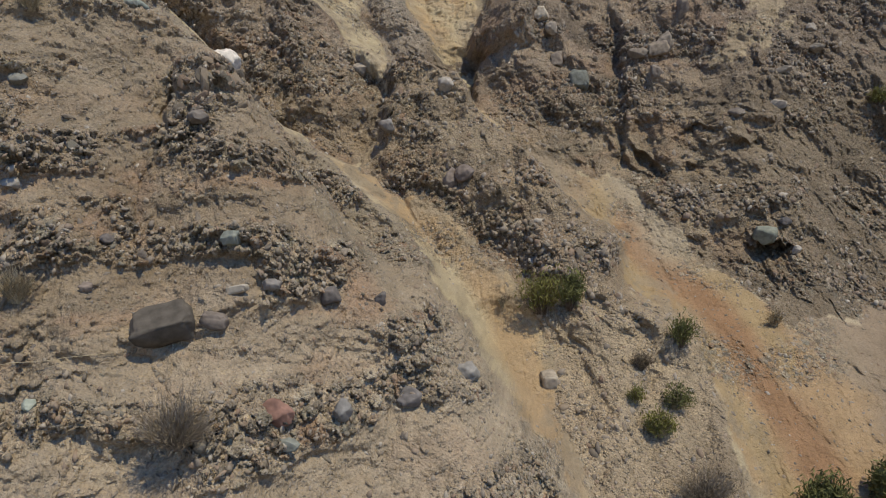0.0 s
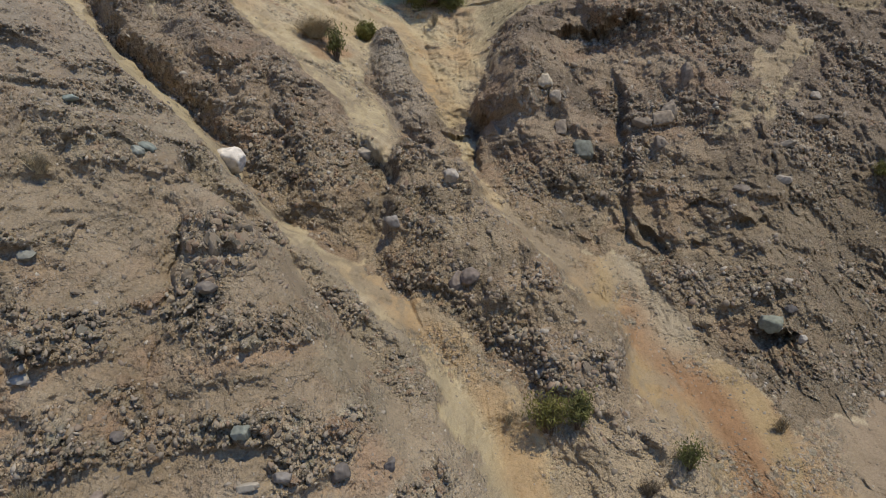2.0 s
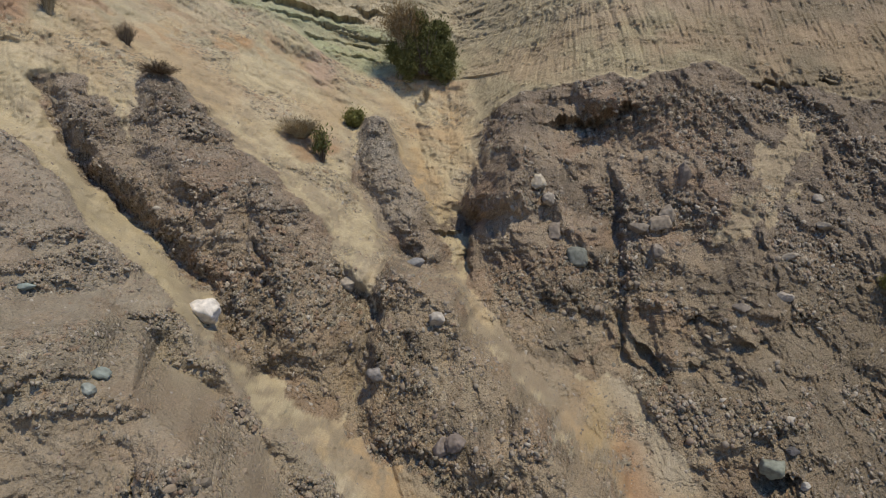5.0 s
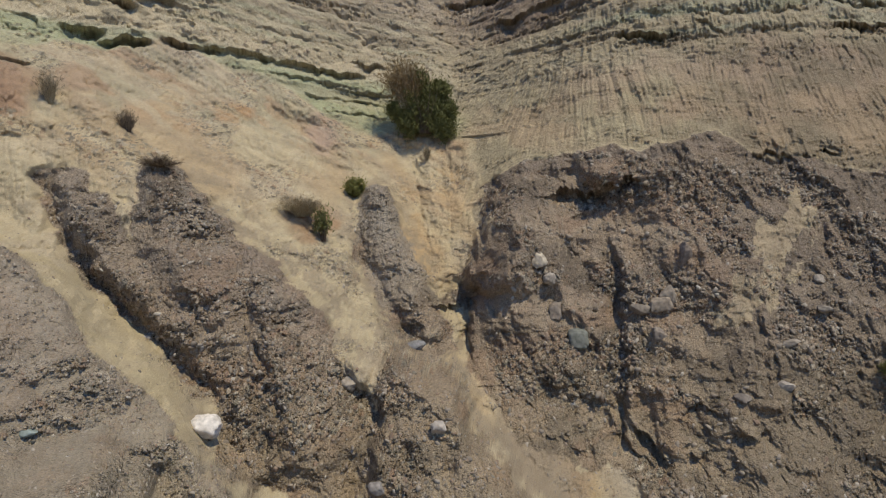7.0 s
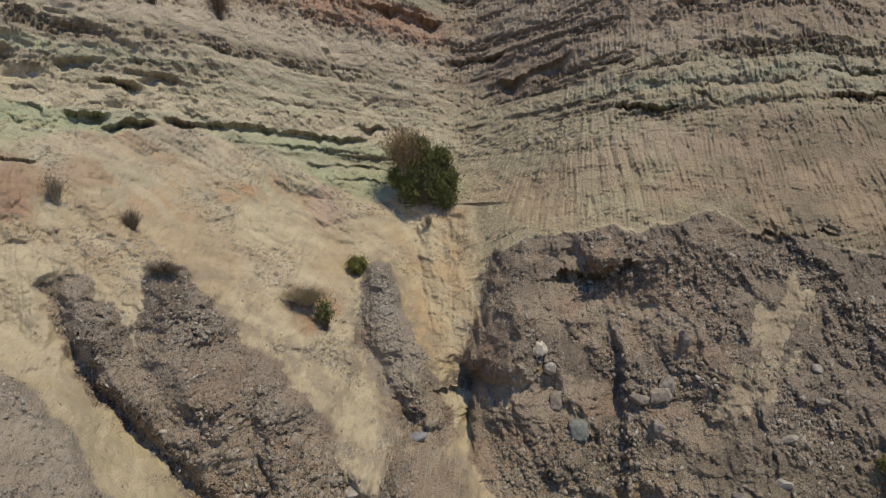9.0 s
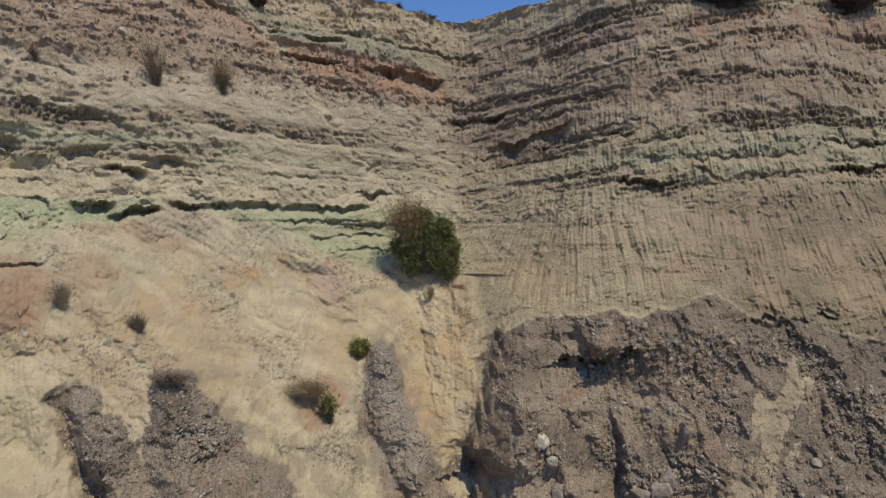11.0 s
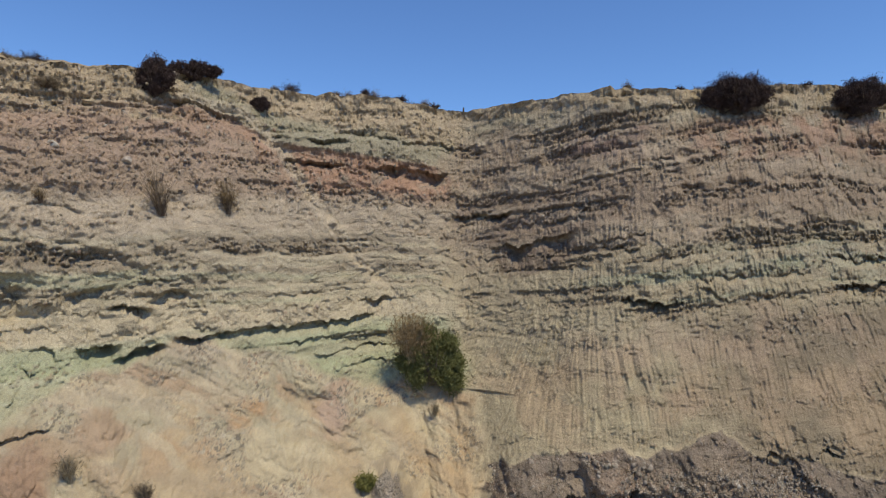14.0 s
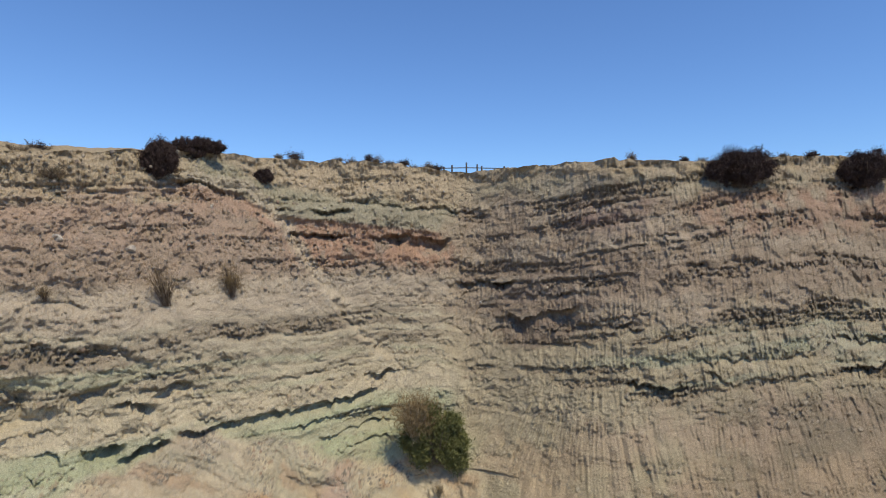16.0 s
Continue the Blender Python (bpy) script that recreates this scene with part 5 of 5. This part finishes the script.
gravel("gravel", pick_spots(nose_w, 15000, 22), 0.010, 0.05, 2.3, "grey and brown gravel on the nose")
ridge_w = (in_mid + in_low + in_spur) * view * (0.25 + dens)
gravel("gravel", pick_spots(ridge_w, 7500, 23), 0.018, 0.09, 2.8, "gravel and cobbles in the ridges")
gravel("gravel", pick_spots(rock_right * view * (1 - patch) * (0.12 + rugged) * (0.25 + dens), 8000, 24), 0.022, 0.11, 2.8, "cobbles set in the conglomerate wall")
upper_w = view * (beds_left * (smooth(23.6, 24.2, Z) * 1.0 + 0.25 * rough_bed) + beds_right * rough_bed * 0.5 * smooth(20, 22, Z))
gravel("gravel", pick_spots(upper_w, 2600, 25), 0.025, 0.11, 3.0, "stones in the upper beds")
loose_w = view * sand * (0.05 + gravelly + 0.35 * in_foot) * (Z < 14) * (1 - patch)
gravel("gravel", pick_spots(loose_w, 4500, 26), 0.012, 0.06, 2.6, "loose stones on the sand")

# ---- plants ----
def leaf_material(name, a, b):
    m = plain_material(name, [a, b], rough=0.7, vary=0.25, source="noise", bump=0, scale=5.0)
    return m


OLIVE = leaf_material("olive_leaf", (0.045, 0.055, 0.02), (0.22, 0.215, 0.075))
YELLOW = leaf_material("yellow_leaf", (0.12, 0.125, 0.035), (0.22, 0.20, 0.06))
DARK = leaf_material("dark_leaf", (0.030, 0.020, 0.019), (0.080, 0.052, 0.045))
DRY = leaf_material("dry_leaf", (0.13, 0.10, 0.065), (0.26, 0.21, 0.14))
RUST = leaf_material("rust_leaf", (0.17, 0.115, 0.06), (0.30, 0.22, 0.11))
TWIG = plain_material("twig", [(0.10, 0.07, 0.05), (0.20, 0.16, 0.12)], source="island", bump=0)
DEAD = plain_material("dead_twig", [(0.20, 0.17, 0.135), (0.34, 0.295, 0.24)], source="island", bump=0)
STRAW = plain_material("straw", [(0.30, 0.25, 0.16), (0.42, 0.36, 0.25)], source="island", bump=0)


def twigs(r, count, size, rise, thick, spread=1.0, droop=0.0):
    """Thin bent stems from the base outwards: three-sided, in two lengths."""
    vs, fs, tips = [], [], []
    for _ in range(count):
        a, lean = r.uniform(0, 2 * np.pi), spread * r.rand() ** 0.7
        way = np.array([np.cos(a) * lean, np.sin(a) * lean, rise])
        way /= np.linalg.norm(way)
        ln = r.uniform(0.55, 1.0)
        p0 = np.array([r.normal() * 0.06, r.normal() * 0.06, 0.0]) * size
        p1 = p0 + way * ln * 0.5 * size
        p2 = p1 + (way + r.normal(size=3) * 0.25 + (0, 0, -droop)) * ln * 0.5 * size
        side = np.cross(way, r.normal(size=3))
        side /= np.linalg.norm(side) + 1e-9
        other = np.cross(way, side)
        b = len(vs)
        for p, t in ((p0, thick), (p1, thick * 0.7), (p2, thick * 0.25)):
            for k in range(3):
                vs.append(p + t * (side * np.cos(k * 2.094) + other * np.sin(k * 2.094)))
        for ring in (0, 3):
            for k in range(3):
                fs.append((b + ring + k, b + ring + (k + 1) % 3, b + ring + 3 + (k + 1) % 3, b + ring + 3 + k))
        tips.append((p1, p2))
    return vs, fs, tips


def leaves(r, centres, count, leaf, jitter, slim=0.38):
    """Small folded leaves round the given places."""
    c = np.array(centres)[r.randint(len(centres), size=count)] + r.normal(size=(count, 3)) * jitter
    away = c - np.mean(centres, 0) * (1, 1, 0.2)
    a, b = r.normal(size=(count, 3)) * 1.3 + away / np.linalg.norm(away, axis=1)[:, None] + (0, 0, 0.5), r.normal(size=(count, 3))
    a /= np.linalg.norm(a, axis=1)[:, None]
    b = np.cross(a, b)
    b /= np.linalg.norm(b, axis=1)[:, None]
    n = np.cross(a, b)
    ln = leaf * r.uniform(0.6, 1.4, (count, 1))
    v = np.stack([c - a * ln, c + b * ln * slim + n * ln * 0.15, c + a * ln, c - b * ln * slim + n * ln * 0.15], 1).reshape(-1, 3)
    i = np.arange(count)[:, None] * 4
    f = np.concatenate([i + (0, 1, 2), i + (0, 2, 3)])
    return v, f


def shrub(name, place, w, h, seed, leaf_mat, stem_mat, label, category="shrub", n_twig=60, n_leaf=2500, leaf=0.04, rise=0.9, spread=1.0, droop=0.0, thick=0.012, depth=0.7, lean=(0, 0), clumps=26, fill=0.0, group="", taper=0.0, shape=()):
    """A shrub of stems and leaves with an uneven outline: leaves sit in clumps round the ends of the stems."""
    r = np.random.RandomState(seed)
    root = tagged(new(name), label, category, group)
    root.location = place
    scale = np.array([w / 2, w / 2 * depth, h])
    if leaf_mat in (DRY, RUST):
        n_twig = int(n_twig * 1.8)
    vs, fs, tips = twigs(r, n_twig, 1.0, rise, 1.0, spread, droop)
    vs = np.array(vs)
    axis = np.repeat(np.array([np.mean(vs[k:k + 3], 0) for k in range(0, len(vs), 3)]), 3, 0)
    top = max(np.abs(axis[:, :2]).max(), 1e-3), max(axis[:, 2].max(), 1e-3)
    norm = np.array([1 / top[0], 1 / top[0], 1 / top[1]]) * (0.88 if fill else 1.0)
    shear = np.array([[1, 0, 0], [0, 1, 0], [lean[0], lean[1], 1]])
    body = ((axis * norm * scale) @ shear) + (vs - axis) * thick
    mesh_object("trunk", body, fs, stem_mat, root, "thin woody stems")
    if n_leaf:
        spots = []
        for p1, p2 in tips:
            for t in (0.35, 0.7, 1.0) if not shape or r.rand() < 0.12 else ():
                q = p1 + (p2 - p1) * t
                spots.append(((q * norm * scale) @ shear))
        lobes = [(r.uniform(-0.5, 0.5), r.uniform(-0.4, 0.4), r.uniform(0.25, 0.72), r.uniform(0.16, 0.36)) for _ in range(9)]
        if not taper:
            lobes = [(a0 * 1.25, b0, 0.2 + 0.9 * (c0 - 0.2), d0 * 1.05) for a0, b0, c0, d0 in lobes[:6]] + [(0.05, 0.0, 0.35, 0.36)] * 3
        if shape:
            lobes = [shape[k % len(shape)] for k in range(9 * len(shape))][:9]
        for _ in range(clumps):
            a = r.normal(size=3)
            a /= np.linalg.norm(a)
            rad = (r.uniform(0.5, 1.0) if not fill else r.uniform(0, 1) ** 0.5) * (0.8 + 0.3 * np.sin(3 * a[0] + seed) * np.sin(4 * a[2] + 2 * seed))
            q = np.array([a[0] * rad * 0.9, a[1] * rad * 0.9, 0.48 + 0.42 * a[2] * rad]) * scale
            if fill:
                lx0, ly0, lz0, lr = lobes[r.randint(9)]
                q = (np.array([lx0, ly0, lz0]) + a * lr * r.uniform(0.4, 1.0) * (1.1, 1.1, 0.85)) * scale
            if taper:
                q = q * (taper + (1.15 - taper) * min(max(q[2] / h, 0) * 1.7, 1), 1, 1)
            spots.append(q @ shear)
        dry = leaf_mat in (DRY, RUST)
        v, f = leaves(r, spots, int(n_leaf * (0.7 if dry else 1.5)), leaf * (1.6 if dry else 1.5), (0.05 if shape else 0.085 if fill else 0.11) * min(w, h), 0.14 if dry else 0.26)
        mesh_object("crown", v, f, leaf_mat, root, "clumps of small leaves", flat=True)
    return root


def at(u, z, out=0.0, down=0.05):
    p, n = surface(u, z)
    return p + Vector((0, -out, -down))


# the large bush in the gully, its dead top and the bushes on the rim
shrub("gully_bush", at(-0.022, 16.7, 0.35), 2.9, 2.45, 31, OLIVE, TWIG, "dense dark olive bush rooted in the gully head", "bush", 110, 22000, 0.045, rise=1.1, depth=0.75, thick=0.018, clumps=320, shape=((0.20, 0, 0.22, 0.32), (-0.45, 0, 0.18, 0.24), (0.62, 0, 0.35, 0.18), (0.15, 0, 0.52, 0.22), (-0.35, 0, 0.48, 0.17), (0.50, -0.1, 0.12, 0.24), (-0.08, 0, 0.82, 0.11), (0.45, 0, 0.68, 0.14), (-0.72, 0, 0.36, 0.13)), fill=1.0, lean=(-0.05, -0.1))
shrub("dry_bush", at(-0.056, 17.6, 1.2), 1.9, 2.1, 32, RUST, STRAW, "yellow-brown half-dead shoots behind the gully bush", "bush", 260, 5500, 0.055, rise=1.3, thick=0.014, clumps=40)
DOME = ((0, 0, 0.45, 0.40), (-0.48, 0, 0.42, 0.34), (0.48, 0, 0.44, 0.34), (-0.25, 0, 0.60, 0.28), (0.27, 0, 0.62, 0.28), (0.68, 0, 0.40, 0.22), (-0.68, 0, 0.38, 0.20), (0.1, -0.2, 0.3, 0.35), (-0.2, 0.2, 0.25, 0.3))


def rim_bush(u, z, w, h, seed, label, n=9000, lean=(0.0, -0.10), out=0.12):
    return shrub("rim_bush", at(u, z, out), w, h, seed, DARK, TWIG, label, "bush", 70, int(n * 1.5), 0.034, rise=0.9, spread=1.0, depth=0.7, thick=0.008, clumps=420, fill=1.0, lean=lean, group="dark bushes along the rim", shape=DOME)


rim_bush(-0.487, 27.65, 1.45, 1.65, 41, "dark brown bush hanging over the rim", 8000)
rim_bush(-0.435, 28.7, 2.9, 0.95, 42, "low dark brown bush spreading on the rim", 7500, out=-0.15)
rim_bush(-0.314, 27.8, 0.9, 0.75, 43, "small dark brown bush on the rim", 2800, out=-0.05)
rim_bush(0.484, 27.6, 3.15, 1.9, 44, "wide dark brown bush at the rim", 14000)
rim_bush(0.692, 27.65, 2.5, 1.85, 45, "round dark brown bush at the rim", 11000)
PLANTS = [
    (-0.665, 27.4, 1.3, 0.5, 46, DRY, TWIG, "grey dry shrub under the rim", 90, 1500, 0.03, 0.6),
    (-0.365, 23.25, 0.9, 1.4, 47, RUST, TWIG, "brown-green shrub on a ledge of the upper beds", 60, 1500, 0.03, 0.8),
    (-0.478, 23.1, 1.25, 1.9, 48, RUST, TWIG, "thin rust-brown shrub on the upper beds", 60, 900, 0.025, 0.85),
    (-0.68, 23.4, 0.5, 0.5, 49, RUST, TWIG, "small brown tuft on a ledge", 40, 500, 0.025, 1.0),
    (-0.63, 15.95, 0.75, 0.95, 50, DRY, STRAW, "dry grass tuft on the sand slope", 140, 600, 0.03, 1.3),
    (-0.505, 15.3, 0.75, 0.6, 51, DRY, TWIG, "grey dry tuft on the sand slope", 120, 700, 0.025, 0.9),
    (-0.138, 13.95, 0.65, 0.6, 52, YELLOW, TWIG, "light green shrub on top of the grey spur", 60, 2200, 0.035, 0.9),
    (-0.188, 12.5, 0.65, 0.95, 53, OLIVE, TWIG, "dark green shrub in a sandy hollow", 60, 450, 0.04, 1.2),
    (-0.222, 13.2, 1.8, 0.65, 54, RUST, STRAW, "brown dry grass in a sandy hollow", 420, 1300, 0.03, 0.9),
    (0.165, 3.95, 0.75, 0.85, 55, YELLOW, TWIG, "yellow-green shrub against the gravel ridge", 120, 750, 0.028, 1.3),
    (0.215, 4.0, 0.55, 0.75, 56, OLIVE, TWIG, "dark green shrub against the gravel ridge", 70, 900, 0.026, 1.3),
    (0.404, 3.45, 0.5, 0.6, 57, OLIVE, TWIG, "dark olive shrub on the ridge's edge", 70, 700, 0.022, 1.0),
    (0.335, 3.12, 0.45, 0.35, 58, DRY, TWIG, "brown dry shrub on the ridge", 90, 700, 0.02, 0.8),
    (0.325, 2.75, 0.3, 0.3, 59, YELLOW, STRAW, "small yellow-green grass tuft on the ridge", 70, 350, 0.018, 0.9),
    (0.395, 2.60, 0.5, 0.45, 60, OLIVE, STRAW, "green low shrub on the ridge", 90, 600, 0.02, 0.8),
    (0.365, 2.35, 0.55, 0.4, 61, YELLOW, STRAW, "yellow-green grassy shrub on the ridge", 120, 900, 0.02, 0.8),
    (0.44, 1.75, 0.95, 0.65, 62, DRY, DEAD, "grey-brown dead shrub on the ridge", 260, 1100, 0.022, 0.6),
    (0.638, 1.38, 0.62, 0.70, 63, OLIVE, TWIG, "green shrub at the foot of the sand chute", 80, 3600, 0.028, 0.9),
    (0.755, 1.5, 0.6, 0.75, 64, OLIVE, TWIG, "green shrub at the foot of the wall", 80, 3400, 0.028, 0.9),
    (0.56, 3.55, 0.4, 0.4, 65, RUST, STRAW, "dry brown tuft under the wall", 110, 500, 0.02, 0.9),
    (-0.45, 3.32, 0.85, 0.62, 66, DRY, DEAD, "grey dead shrub below the large boulder", 380, 1900, 0.014, 0.45),
    (-0.72, 4.55, 0.5, 0.4, 67, DRY, STRAW, "pale dry grass on the slope", 200, 500, 0.014, 0.8),
    (0.06, 2.15, 0.75, 0.45, 68, DRY, DEAD, "grey dead twigs on gravel", 260, 700, 0.014, 0.45),
    (0.10, 4.05, 0.25, 0.25, 69, DRY, STRAW, "tiny dry tuft at the sand's edge", 60, 250, 0.014, 0.9),
    (-0.70, 7.95, 0.5, 0.3, 70, DRY, STRAW, "pale dry tuft on the upper nose", 120, 300, 0.014, 0.7),
    (0.738, 8.95, 0.45, 0.5, 71, YELLOW, TWIG, "yellow-green tuft on the conglomerate wall", 50, 900, 0.025, 0.9),
    (-0.02, 15.6, 0.45, 0.6, 72, RUST, STRAW, "brown tuft in the sandy gully", 70, 350, 0.022, 1.2),
    (-0.45, 14.25, 1.3, 0.35, 73, DRY, TWIG, "grey dead shrub on the ridge's crown", 200, 1000, 0.022, 0.35),
]
for u, z, w, h, seed, lm, sm, label, nt, nl, lf, rise in PLANTS:
    shrub("shrub", at(u, z, 0.06 * w), w, h, seed, lm, sm, label, "shrub", nt, nl, lf, rise=rise, thick=0.006 if z < 9 else 0.010, lean=(0, -0.25))
for k in range(25):
    u = -0.34 + 0.021 * k + 0.012 * rng.rand() if k < 16 else (-0.76, -0.735, -0.71, -0.69, 0.31, 0.40, 0.43, 0.57, 0.62)[k - 16]
    j = np.searchsorted(us, u)
    p = Vector((float(XX[-1, j]), float(Y[-1, j]), float(ZZ[-1, j])))
    if -0.20 < u < -0.02 or k >= 16 or rng.rand() < 0.3:
        shrub("rim_tuft", p + Vector((0, 0.5, -0.05)), rng.uniform(0.5, 1.1), rng.uniform(0.25, 0.5), 80 + k, DRY if k % 3 else DARK, TWIG, "low dry shrub along the rim", "shrub", 70, 500, 0.025, rise=0.8, thick=0.008, group="low shrubs along the rim")

# ---- dry stalk lying across the slope ----
def rod(name, points, radius, material, parent=None, label=""):
    cu = bpy.data.curves.new(name, "CURVE")
    cu.dimensions, cu.bevel_depth, cu.bevel_resolution = "3D", radius, 1
    sp = cu.splines.new("POLY")
    sp.points.add(len(points) - 1)
    for q, p in zip(sp.points, points):
        q.co = (*p, 1)
    tmp = bpy.data.objects.new(name, cu)
    me = bpy.data.meshes.new_from_object(tmp)
    me.name = name
    bpy.data.objects.remove(tmp)
    me.materials.clear()
    me.materials.append(material)
    ob = new(name, me)
    ob.parent = parent
    return tagged(ob, label)


stalk = rod("dry_stalk", [surface(u, 3.98 + 0.05 * math.sin(9 * u))[0] + Vector((0, -0.05, 0.02)) for u in np.linspace(-0.78, -0.55, 9)], 0.0035, STRAW)
tagged(stalk, "long pale dry stalk lying across the slope", "stalk")

# ---- fence on the plateau ----
WOOD = plain_material("weathered_wood", [(0.07, 0.06, 0.055), (0.11, 0.095, 0.08)], source="island", bump=0.3)
fence = tagged(new("fence"), "weathered post-and-rail fence on the plateau", "fence")
fence.location = (0.9, 33.0, 28.7)


def post(x, tall):
    bm = bmesh.new()
    bmesh.ops.create_cone(bm, cap_ends=True, segments=8, radius1=0.055, radius2=0.045, depth=tall + 0.3)
    bmesh.ops.translate(bm, verts=bm.verts, vec=(x, 0, (tall - 0.3) / 2))
    me = bpy.data.meshes.new("post")
    bm.to_mesh(me)
    bm.free()
    me.materials.append(WOOD)
    ob = new("post", me)
    ob.parent = fence


for x, tall in ((-1.15, 0.85), (-0.7, 0.95), (0.1, 1.1), (0.7, 1.0), (0.95, 0.9), (-2.3, 0.8), (2.2, 0.9)):
    post(x, tall)
for z0 in (0.45, 0.82):
    rod("rail", [(-2.4, 0.05, z0 - 0.05), (0.1, 0.05, z0), (2.3, 0.05, z0 - 0.04)], 0.028, WOOD, fence)
